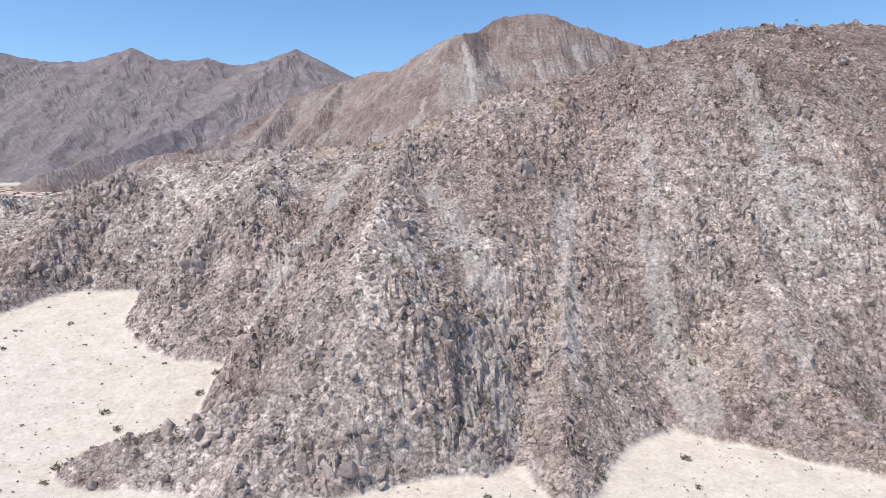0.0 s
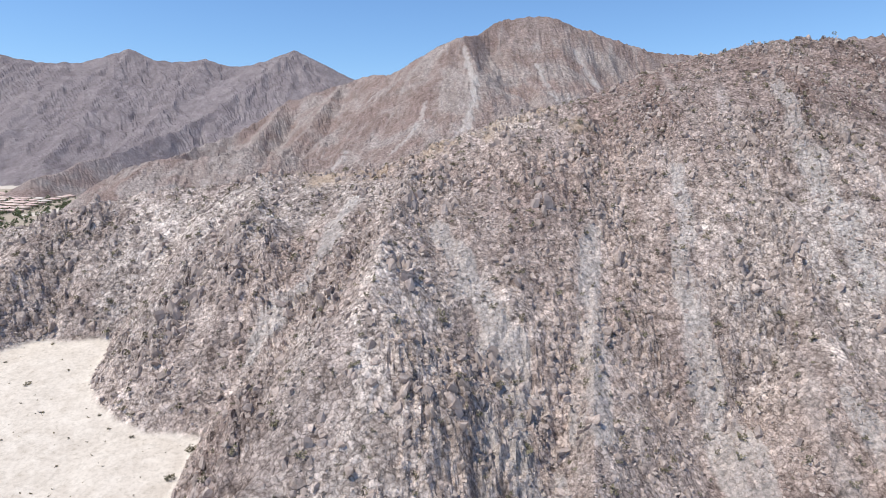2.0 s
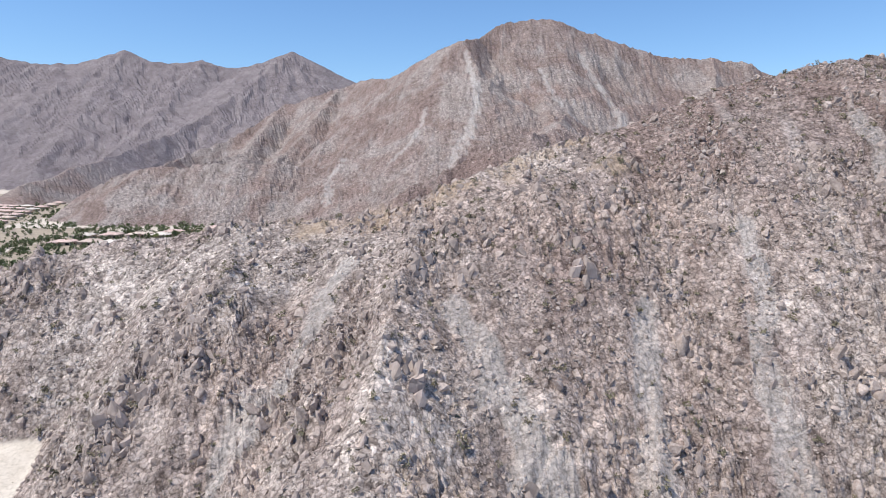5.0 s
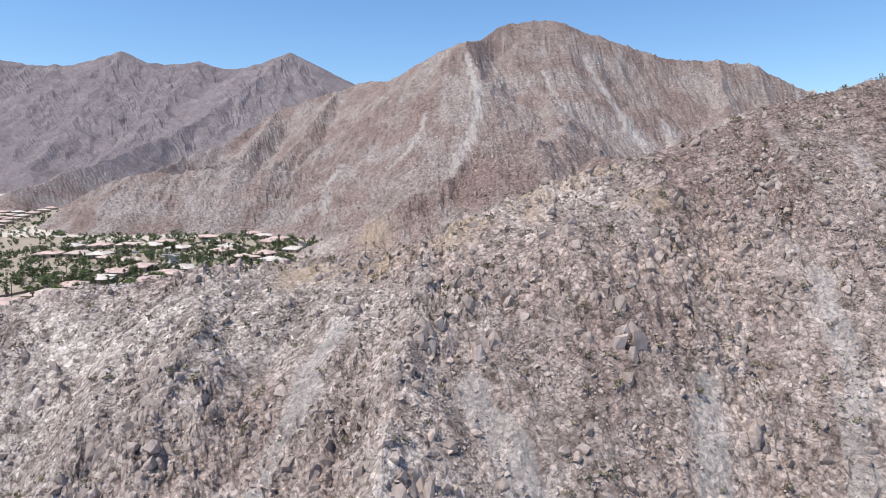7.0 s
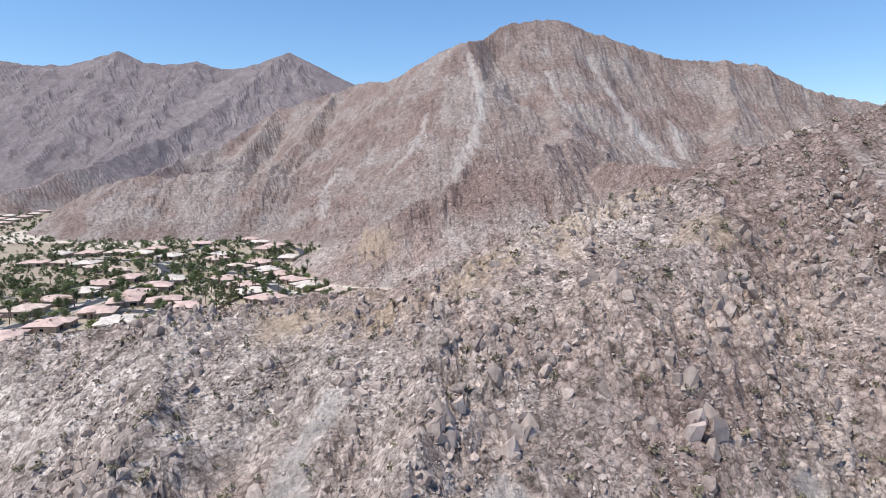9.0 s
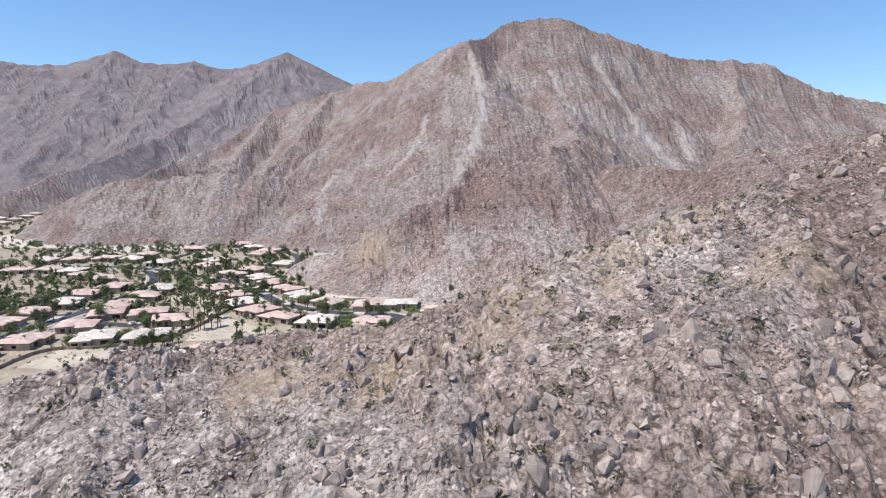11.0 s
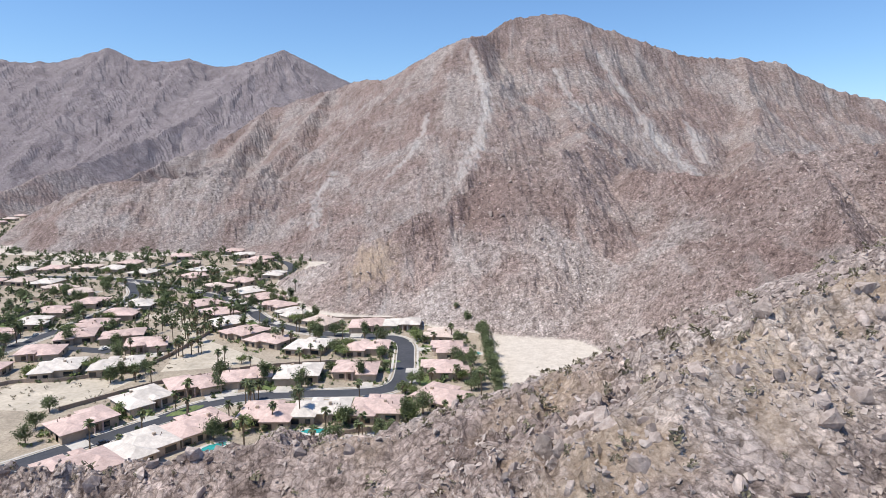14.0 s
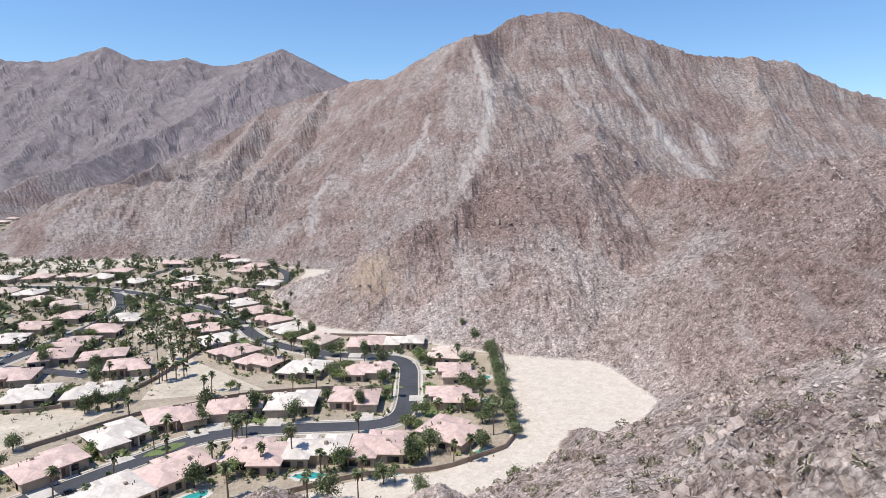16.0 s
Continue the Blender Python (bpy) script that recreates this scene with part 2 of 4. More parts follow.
def land_material():
    m, nt, ln, bs = nodes_of("desert_ground")
    pos = nt.new("ShaderNodeNewGeometry").outputs["Position"]
    broad = noise_tex(nt, ln, 0.012, 6, 0.6, pos, 0.6)
    mid = noise_tex(nt, ln, 0.27, 9, 0.74, pos, 0.4)
    fine = noise_tex(nt, ln, 1.1, 8, 0.75, pos, 0.3)
    streak = noise_tex(nt, ln, 1.0, 7, 0.66, stretched(nt, ln, pos, (0.055, 0.016, 0.014)), 0.5)

    def toned(tex, *stops):
        r = ramp(nt, stops)
        ln.new(tex.outputs[0], r.inputs[0])
        return r.outputs[0]

    brown = toned(broad, (0.42, (0.285, 0.222, 0.203)), (0.5, (0.325, 0.272, 0.252)), (0.58, (0.360, 0.320, 0.302)))
    # blue-grey of distant haze, painted as a rock colour
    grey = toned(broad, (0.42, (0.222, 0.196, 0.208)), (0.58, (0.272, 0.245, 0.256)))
    pale = toned(broad, (0.42, (0.53, 0.442, 0.394)), (0.5, (0.60, 0.52, 0.472)), (0.58, (0.63, 0.562, 0.515)))
    dark = toned(broad, (0.42, (0.245, 0.183, 0.166)), (0.58, (0.305, 0.243, 0.224)))
    rock = mix(nt, ln, attr(nt, "haze"), brown, grey)
    rock = mix(nt, ln, attr(nt, "pale"), rock, pale)
    rock = mix(nt, ln, attr(nt, "varnish"), rock, dark)
    rock = mix(nt, ln, 0.5, rock, toned(streak, (0.40, (0.76, 0.74, 0.73)), (0.5, (0.97, 0.97, 0.97)), (0.62, (1.15, 1.15, 1.15))), "MULTIPLY")
    rock = mix(nt, ln, 0.85, rock, toned(mid, (0.38, (0.56, 0.53, 0.52)), (0.48, (0.97, 0.96, 0.95)), (0.62, (1.25, 1.25, 1.25))), "MULTIPLY")
    rock = mix(nt, ln, 0.9, rock, toned(fine, (0.38, (0.56, 0.54, 0.53)), (0.49, (1.0, 0.99, 0.99)), (0.64, (1.34, 1.34, 1.34))), "MULTIPLY")
    # rubble: cells of single stones, with painted shade in the gaps
    wobble = nt.new("ShaderNodeVectorMath")
    wobble.operation = "MULTIPLY_ADD"
    wobble.inputs[1].default_value = (1.3, 1.3, 1.3)
    ln.new(noise_tex(nt, ln, 0.9, 3, 0.6, pos).outputs["Color"], wobble.inputs[0])
    ln.new(pos, wobble.inputs[2])

    def cells(scale, feature):
        v = nt.new("ShaderNodeTexVoronoi")
        v.feature = feature
        v.inputs["Scale"].default_value = scale
        ln.new(wobble.outputs[0], v.inputs["Vector"])
        return v

    stones, small = cells(0.62, "F1"), cells(1.7, "F1")
    for tex, amount, low, high in ((stones, 0.75, 0.66, 1.26), (small, 0.7, 0.68, 1.28)):
        r = ramp(nt, [(0.1, (low, low * 0.985, low * 0.975)), (0.9, (high, high, high))])
        ln.new(tex.outputs["Color"], r.inputs[0])
        rock = mix(nt, ln, amount, rock, r.outputs[0], "MULTIPLY")
    # crevice shade between stones, darkened in the colour
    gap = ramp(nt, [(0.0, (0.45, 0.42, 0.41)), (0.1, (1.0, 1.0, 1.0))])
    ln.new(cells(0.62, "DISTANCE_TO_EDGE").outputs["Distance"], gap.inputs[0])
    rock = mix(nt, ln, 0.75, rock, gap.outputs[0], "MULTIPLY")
    # dark specks and clumps: scrub, and shadows among rocks painted into the colour
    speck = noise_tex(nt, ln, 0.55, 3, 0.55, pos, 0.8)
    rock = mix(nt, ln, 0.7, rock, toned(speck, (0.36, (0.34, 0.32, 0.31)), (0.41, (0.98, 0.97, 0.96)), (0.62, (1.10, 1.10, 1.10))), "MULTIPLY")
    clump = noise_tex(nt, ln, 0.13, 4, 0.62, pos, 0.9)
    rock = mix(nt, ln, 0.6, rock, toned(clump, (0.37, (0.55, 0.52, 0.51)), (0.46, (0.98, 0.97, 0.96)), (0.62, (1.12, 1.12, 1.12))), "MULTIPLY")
    rock = mix(nt, ln, attr(nt, "ochre"), rock, toned(fine, (0.38, (0.34, 0.25, 0.175)), (0.62, (0.60, 0.47, 0.35))))
    rock = mix(nt, ln, attr(nt, "scree"), rock, toned(fine, (0.38, (0.38, 0.352, 0.33)), (0.48, (0.52, 0.492, 0.465)), (0.62, (0.66, 0.63, 0.60))))
    sand = mix(nt, ln, 1.0, toned(mid, (0.38, (0.525, 0.46, 0.39)), (0.62, (0.63, 0.565, 0.49))), toned(fine, (0.36, (0.80, 0.79, 0.77)), (0.5, (1.0, 1.0, 1.0)), (0.64, (1.06, 1.06, 1.06))), "MULTIPLY")
    ln.new(mix(nt, ln, attr(nt, "sand"), rock, sand), bs.inputs["Base Color"])
    bs.inputs["Roughness"].default_value = 0.95
    bs.inputs["Specular IOR Level"].default_value = 0.12
    first = nt.new("ShaderNodeBump")
    first.inputs["Strength"].default_value, first.inputs["Distance"].default_value = 0.55, 1.6
    ln.new(mid.outputs[0], first.inputs["Height"])
    knobs = nt.new("ShaderNodeBump")
    knobs.invert = True
    knobs.inputs["Strength"].default_value, knobs.inputs["Distance"].default_value = 0.8, 0.6
    ln.new(stones.outputs["Distance"], knobs.inputs["Height"])
    ln.new(first.outputs[0], knobs.inputs["Normal"])
    bump = nt.new("ShaderNodeBump")
    bump.inputs["Strength"].default_value, bump.inputs["Distance"].default_value = 0.9, 0.55
    ln.new(fine.outputs[0], bump.inputs["Height"])
    ln.new(knobs.outputs[0], bump.inputs["Normal"])
    soft = nt.new("ShaderNodeMix")
    soft.data_type = "VECTOR"
    ln.new(attr(nt, "sand"), soft.inputs[0])
    ln.new(bump.outputs[0], soft.inputs[4])
    ln.new(nt.new("ShaderNodeNewGeometry").outputs["Normal"], soft.inputs[5])
    ln.new(soft.outputs[1], bs.inputs["Normal"])
    return m


# ---- the ground: one sheet out to the horizon ----
def build_land():
    nr, na = gx.shape
    co = np.stack([gx, gy, gz], -1).reshape(-1, 3).astype(np.float32)
    i, j = np.meshgrid(np.arange(nr - 1), np.arange(na), indexing="ij")
    k = (j + 1) % na
    quads = np.stack([i * na + j, i * na + k, (i + 1) * na + k, (i + 1) * na + j], -1).reshape(-1, 4)[:, ::-1].astype(np.int32)
    me = bpy.data.meshes.new("ground")
    me.vertices.add(len(co))
    me.vertices.foreach_set("co", co.ravel())
    me.loops.add(quads.size)
    me.loops.foreach_set("vertex_index", quads.ravel())
    me.polygons.add(len(quads))
    me.polygons.foreach_set("loop_start", np.arange(0, quads.size, 4, dtype=np.int32))
    me.polygons.foreach_set("use_smooth", np.zeros(len(quads), dtype=bool))
    me.update(calc_edges=True)
    for name, values in (("sand", gsand), ("scree", gscree), ("ochre", gochre), ("haze", ghaze), ("pale", gpale), ("varnish", gvarnish)):
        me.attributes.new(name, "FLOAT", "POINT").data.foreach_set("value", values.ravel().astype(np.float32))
    me.materials.append(land_material())
    ob = new("ground", me)
    return tagged(ob, "rocky desert mountains over a pale sandy wash", "ground", kind="structure")


# scree chutes: x, y and half width
CHUTES = [
    [(36, 1175, 5), (50, 1048, 8), (47, 1001, 8), (36, 968, 10), (13, 910, 14)],
    [(244, 1225, 6), (265, 1146, 9), (285, 1077, 13), (306, 1010, 18), (300, 950, 20)],
    [(167, 1180, 5), (176, 1114, 7), (190, 1040, 8), (205, 960, 9)],
    [(-154, 1045, 6), (-171, 1000, 8), (-160, 920, 9)],
    [(-29, 1068, 5), (-42, 1002, 6), (-76, 960, 7)],
    [(349, 1125, 6), (345, 1040, 9)],
    [(-4, 190, 3.5), (8, 168, 6), (12, 159, 7), (14, 147, 8), (13, 124, 9)],
    [(66, 210, 2.5), (58, 172, 4.5), (59, 161, 5), (61, 149, 5), (59, 137, 6)],
    [(107, 236, 2), (104, 207, 5), (104, 192, 6), (105, 178, 5)],
    [(85, 152, 3), (88, 131, 4)],
    [(-28, 208, 3), (-37, 186, 5), (-49, 173, 6)],
    [(38, 194, 3), (35, 173, 5), (30, 150, 6)],
]
PATCHES = [(-66, 648, 20), (-40, 234, 9), (-22, 230, 8), (-4, 236, 9), (14, 246, 10), (-25, 268, 9), (-5, 262, 9), (30, 256, 9), (40, 236, 7)]


def band(x, y, line):
    best = np.zeros(x.shape)
    for (ax, ay, aw), (bx, by, bw) in zip(line, line[1:]):
        dx, dy = bx - ax, by - ay
        t = np.clip(((x - ax) * dx + (y - ay) * dy) / (dx * dx + dy * dy), 0, 1)
        best = np.maximum(best, 1 - np.hypot(x - ax - t * dx, y - ay - t * dy) / (aw + t * (bw - aw)))
    return best


def scree_at(x, y):
    rough_edge = 1.7 * fbm(x / 7, y / 12, 5, 82)
    out = np.zeros(x.shape)
    for line in CHUTES:
        out = np.maximum(out, step01(-0.15, 0.5, band(x, y, line) + rough_edge - 0.12) * (band(x, y, line) > 0.01))
    return np.maximum(out, 0.55 * step01(0.78, 0.95, ridged(x / 40 + 3, y / 160, 4, 80)))


gscree = 0.42 * scree_at(gx, gy) * (1 - gsand)
gochre = np.max([step01(1.3, 0.1, np.hypot(gx - a, gy - b) / r + 0.8 * fbm(gx / 6, gy / 6, 3, 84)) for a, b, r in PATCHES], 0) * 0.7
# haze tint painted into the ground colour, growing with distance
ghaze = step01(1400, 2000, gy)
gpale = step01(430, 380, gy) * (0.75 + 0.5 * fbm(gx / 30, gy / 30, 3, 86)).clip(0, 1) * (1 - 0.3 * step01(50, 75, gz))
# the lower flanks behind the estate are dusty and pale
gpale = np.maximum(gpale, 0.3 * step01(400, 470, gy) * step01(800, 680, gy) * step01(75, 5, gz + 22 * fbm(gx / 30, gy / 60, 3, 87)))
DARK = [[(-40, 680, 25), (30, 690, 60), (90, 690, 75), (120, 760, 70), (145, 850, 45)], [(165, 450, 50), (200, 560, 70), (190, 640, 60)], [(208, 590, 60), (320, 570, 60)],
        [(80, 1270, 45), (140, 1285, 75), (200, 1288, 80), (260, 1288, 60), (330, 1288, 40)]]
gvarnish = np.max([step01(0.0, 0.55, band(gx, gy, line) + 0.5 * fbm(gx / 24, gy / 24, 3, 88)) * (band(gx, gy, line) > 0) for line in DARK], 0) * 0.8
# the upper right of the near hill is browner, its talus aprons paler
upper = step01(66, 92, gz + 10 * fbm(gx / 20, gy / 20, 3, 89)) * step01(8, 55, gx + 14 * fbm(gx / 25, gy / 25, 2, 93)) * step01(330, 290, gy)
blotch = 0.4 * step01(0.05, 0.4, fbm(gx / 17, gy / 30, 4, 94)) * step01(430, 380, gy)
gvarnish = np.maximum(gvarnish, np.maximum(0.75 * upper, blotch))
ground = build_land()


# ---- helpers for things ----
def empty(name, label, category, group=""):
    return tagged(new(name), label, category, group)


def mesh_of(name, bm, material, smooth=False):
    me = bpy.data.meshes.new(name)
    bm.to_mesh(me)
    bm.free()
    me.materials.append(material)
    if smooth:
        me.polygons.foreach_set("use_smooth", [True] * len(me.polygons))
    return me


def part(name, bm, material, parent, label="", smooth=False):
    ob = new(name, mesh_of(name, bm, material, smooth))
    ob.parent = parent
    return tagged(ob, label)


def box(bm, x0, y0, z0, x1, y1, z1):
    v = [bm.verts.new((x, y, z)) for z in (z0, z1) for x, y in ((x0, y0), (x1, y0), (x1, y1), (x0, y1))]
    for f in ((3, 2, 1, 0), (4, 5, 6, 7), (0, 1, 5, 4), (1, 2, 6, 5), (2, 3, 7, 6), (3, 0, 4, 7)):
        bm.faces.new([v[i] for i in f])
    return v


def soft_box(x0, y0, z0, x1, y1, z1, bevel):
    bm = bmesh.new()
    box(bm, x0, y0, z0, x1, y1, z1)
    bmesh.ops.bevel(bm, geom=bm.edges[:], offset=bevel, segments=1, affect="EDGES")
    return bm


def arrays_mesh(name, co, faces, material):
    """A mesh from arrays of corners (n, 3) and triangles or quads (m, k)."""
    me = bpy.data.meshes.new(name)
    co, faces = np.asarray(co, np.float32), np.asarray(faces, np.int32)
    me.vertices.add(len(co))
    me.vertices.foreach_set("co", co.ravel())
    me.loops.add(faces.size)
    me.loops.foreach_set("vertex_index", faces.ravel())
    me.polygons.add(len(faces))
    me.polygons.foreach_set("loop_start", np.arange(0, faces.size, faces.shape[1], dtype=np.int32))
    me.polygons.foreach_set("use_smooth", np.zeros(len(faces), dtype=bool))
    me.update(calc_edges=True)
    me.materials.append(material)
    return me


def speckled(name, low, high, scale, rough=0.85, bump=0.0, island=0.0, thing=0.0, spec=0.3, scale2=None):
    """A matt surface with two scales of variation; island and thing: how far single pieces or copies differ in tone."""
    m, nt, ln, bs = nodes_of(name)
    geo = nt.new("ShaderNodeNewGeometry")
    coords = nt.new("ShaderNodeTexCoord").outputs["Object"]
    a = noise_tex(nt, ln, scale, 6, 0.65, coords)
    b = noise_tex(nt, ln, scale2 or scale * 0.13, 4, 0.6, coords)
    r = ramp(nt, [(0.3, low), (0.7, high)])
    ln.new(a.outputs[0], r.inputs[0])
    t = ramp(nt, [(0.3, (0.78, 0.78, 0.78)), (0.7, (1.12, 1.12, 1.12))])
    ln.new(b.outputs[0], t.inputs[0])
    colour = mix(nt, ln, 1.0, r.outputs[0], t.outputs[0], "MULTIPLY")
    for amount, source in ((island, geo.outputs["Random Per Island"]), (thing, nt.new("ShaderNodeObjectInfo").outputs["Random"])):
        if amount:
            t = ramp(nt, [(0.0, (1 - amount,) * 3), (1.0, (1 + amount,) * 3)])
            ln.new(source, t.inputs[0])
            colour = mix(nt, ln, 1.0, colour, t.outputs[0], "MULTIPLY")
    ln.new(colour, bs.inputs["Base Color"])
    bs.inputs["Roughness"].default_value, bs.inputs["Specular IOR Level"].default_value = rough, spec
    if bump:
        n = nt.new("ShaderNodeBump")
        n.inputs["Strength"].default_value, n.inputs["Distance"].default_value = 0.8, bump
        ln.new(a.outputs[0], n.inputs["Height"])
        ln.new(n.outputs[0], bs.inputs["Normal"])
    return m


M_ROCK = speckled("varnished_rock", (0.34, 0.278, 0.243), (0.52, 0.44, 0.393), 1.6, 0.9, 0.2, island=0.26, thing=0.15, spec=0.15)
M_ROCK_DARK = speckled("dark_varnished_rock", (0.30, 0.236, 0.206), (0.53, 0.443, 0.395), 1.5, 0.9, 0.5, island=0.22, thing=0.15, spec=0.2)
M_SCRUB = speckled("dry_scrub", (0.13, 0.115, 0.075), (0.28, 0.25, 0.17), 3.0, 0.9, island=0.35, thing=0.2, spec=0.1)
M_LEAF = speckled("tree_leaf", (0.085, 0.115, 0.05), (0.185, 0.215, 0.1), 2.0, 0.7, island=0.4, thing=0.25)
M_LEAF_PALE = speckled("mesquite_leaf", (0.14, 0.18, 0.06), (0.24, 0.28, 0.11), 2.0, 0.7, island=0.35, thing=0.2)
M_PALM = speckled("palm_leaf", (0.085, 0.11, 0.05), (0.18, 0.20, 0.095), 2.0, 0.6, island=0.3, thing=0.2)
M_DEAD = speckled("dead_palm_leaf", (0.2, 0.15, 0.09), (0.3, 0.24, 0.15), 3.0, 0.9, thing=0.2)
M_BARK = speckled("bark", (0.11, 0.08, 0.055), (0.22, 0.17, 0.12), 4.0, 0.95, 0.03)
M_STUCCO = speckled("tan_stucco", (0.42, 0.33, 0.25), (0.50, 0.41, 0.32), 1.5, 0.95, 0.01, thing=0.12)
M_TILE_PINK = speckled("pink_clay_tile", (0.52, 0.375, 0.33), (0.67, 0.51, 0.455), 1.3, 0.85, 0.05, thing=0.1, scale2=0.3)
M_TILE_CREAM = speckled("cream_concrete_tile", (0.58, 0.515, 0.45), (0.71, 0.645, 0.58), 1.3, 0.85, 0.05, thing=0.08, scale2=0.3)
M_TILE_TAN = speckled("tan_concrete_tile", (0.54, 0.425, 0.36), (0.68, 0.555, 0.48), 1.3, 0.85, 0.05, thing=0.1, scale2=0.3)
M_TRIM = speckled("brown_trim", (0.14, 0.095, 0.07), (0.2, 0.14, 0.1), 2.0, 0.7)
M_DOOR = speckled("garage_door_paint", (0.36, 0.29, 0.22), (0.42, 0.34, 0.27), 2.0, 0.6)
M_CONCRETE = speckled("pale_concrete", (0.5, 0.46, 0.41), (0.62, 0.58, 0.53), 0.8, 0.9, 0.01)
M_WALL = speckled("block_wall", (0.26, 0.2, 0.16), (0.36, 0.29, 0.235), 1.5, 0.95, 0.02)
M_ASPHALT = speckled("asphalt", (0.055, 0.057, 0.066), (0.08, 0.082, 0.093), 0.6, 0.9, 0.01, scale2=0.05)
M_GRASS = speckled("lawn", (0.10, 0.15, 0.05), (0.19, 0.22, 0.09), 0.8, 0.9, 0.03)
M_GRAVEL = speckled("tan_gravel", (0.27, 0.22, 0.165), (0.48, 0.405, 0.315), 1.0, 0.95, 0.04, scale2=0.08)


def plain(name, colour, rough, metal=0.0, transmission=0.0):
    m, nt, ln, bs = nodes_of(name)
    bs.inputs["Base Color"].default_value, bs.inputs["Roughness"].default_value, bs.inputs["Metallic"].default_value = (*colour, 1), rough, metal
    return m


M_GLASS = plain("window_glass", (0.02, 0.025, 0.03), 0.05)
M_POOL = speckled("pool_water", (0.03, 0.28, 0.28), (0.06, 0.40, 0.38), 0.8, 0.05, 0.02)
M_CAR_DARK = plain("dark_car_paint", (0.03, 0.03, 0.035), 0.25)
M_CAR_WHITE = plain("white_car_paint", (0.75, 0.75, 0.74), 0.3)
M_RUBBER = plain("tyre_rubber", (0.02, 0.02, 0.02), 0.9)
M_SHADE = speckled("blue_shade_cloth", (0.03, 0.10, 0.22), (0.05, 0.15, 0.3), 2.0, 0.9)


# ---- rocks ----
def rock_shape(seed, corners, flat=0.75):
    """An angular broken rock about 1 m across: the hull of a few corners."""
    rnd_ = np.random.RandomState(seed)
    pts = rnd_.normal(size=(corners, 3))
    pts /= np.linalg.norm(pts, axis=1)[:, None]
    pts *= np.array([0.6, 0.45, 0.5 * flat]) * rnd_.uniform(0.8, 1.15, (corners, 1))
    bm = bmesh.new()
    for q in pts:
        bm.verts.new(q)
    bmesh.ops.convex_hull(bm, input=bm.verts[:])
    bmesh.ops.delete(bm, geom=[v for v in bm.verts if not v.link_faces], context="VERTS")
    bmesh.ops.triangulate(bm, faces=bm.faces[:])
    bm.verts.index_update()
    co = np.array([v.co[:] for v in bm.verts])
    tri = np.array([[v.index for v in f.verts] for f in bm.faces])
    bm.free()
    return co, tri


def scattered(name, shapes, places, sizes, material, seed, label, category, tall=1.0):
    """One mesh of many pieces, each turned and scaled at random."""
    rnd = np.random.RandomState(seed)
    kinds = rnd.randint(len(shapes), size=len(places))
    cos, tris, base = [], [], 0
    for k, (co, tri) in enumerate(shapes):
        p, s = places[kinds == k], sizes[kinds == k]
        n = len(p)
        a, tilt = rnd.uniform(0, 2 * np.pi, n), rnd.normal(0, 0.35, (n, 2))
        c = co[None] * s[:, None, None] * (1 + 0.35 * rnd.uniform(-1, 1, (n, 1, 3))) * np.array([1, 1, tall])
        x, y, z = c[..., 0], c[..., 1], c[..., 2]
        y, z = y - tilt[:, :1] * z, z + tilt[:, :1] * y
        x, z = x - tilt[:, 1:] * z, z + tilt[:, 1:] * x
        ca, sa = np.cos(a)[:, None], np.sin(a)[:, None]
        c = np.stack([x * ca - y * sa, x * sa + y * ca, z], -1) + p[:, None]
        cos.append(c.reshape(-1, 3))
        tris.append((tri[None] + (base + np.arange(n) * len(co))[:, None, None]).reshape(-1, tri.shape[1]))
        base += n * len(co)
    return tagged(new(name, arrays_mesh(name, np.concatenate(cos), np.concatenate(tris), material)), label, category, kind="stuff")


def on_land(x, y, sink):
    z, sandy, above = land(x, y)
    return np.stack([x, y, z - sink], -1), sandy, above


SMALL = [rock_shape(k, 8, 0.8) for k in range(10)]
LARGE = [rock_shape(20 + k, 17, 1.05) for k in range(8)]
rnd = np.random.RandomState(11)


def rocky_places(n, x0, x1, y0, y1, clump, seed, sand_ok=0.3):
    x, y = rnd.uniform(x0, x1, n), rnd.uniform(y0, y1, n)
    keep = rnd.uniform(0, 1, n) < step01(-0.35, 0.4, fbm(x / clump, y / clump, 3, seed) + 0.1)
    x, y = x[keep], y[keep]
    p, sandy, above = on_land(x, y, 0)
    keep = (sandy < sand_ok) & (above > 0.5)
    return p[keep]


p = rocky_places(135000, -178, 155, 110, 292, 14, 90)
s = np.exp(rnd.normal(-0.72, 0.45, len(p))).clip(0.26, 1.8)
p[:, 2] += 0.03 * s
order = np.argsort(-s)
p, s = p[order], s[order]
# outcrops: knots of steep, dark blocks (x, y, spread, size)
OUTCROPS = [(-10, 197, 4, 2.6), (-2, 198, 3, 2.6), (-27, 212, 4, 2.0), (25, 198, 4, 3.0), (-11.5, 166, 3.5, 3.0), (8, 158, 3, 2.6), (-69, 182, 5, 3.2), (-24, 116, 6, 2.4), (18, 222, 6, 2.4), (-57, 232, 7, 2.0), (-68, 184, 7, 2.8), (-63, 193, 7, 2.4), (-20, 141, 7, 2.2), (-29, 127, 7, 2.0), (1, 141, 3, 2.6),
            (-12, 168, 4, 2.4), (62, 176, 5, 2.0), (88, 182, 6, 2.2), (41, 170, 5, 1.8), (-112, 226, 8, 2.0), (-90, 214, 7, 2.2), (-38, 237, 5, 1.6), (-135, 222, 9, 2.0)]
spots = []
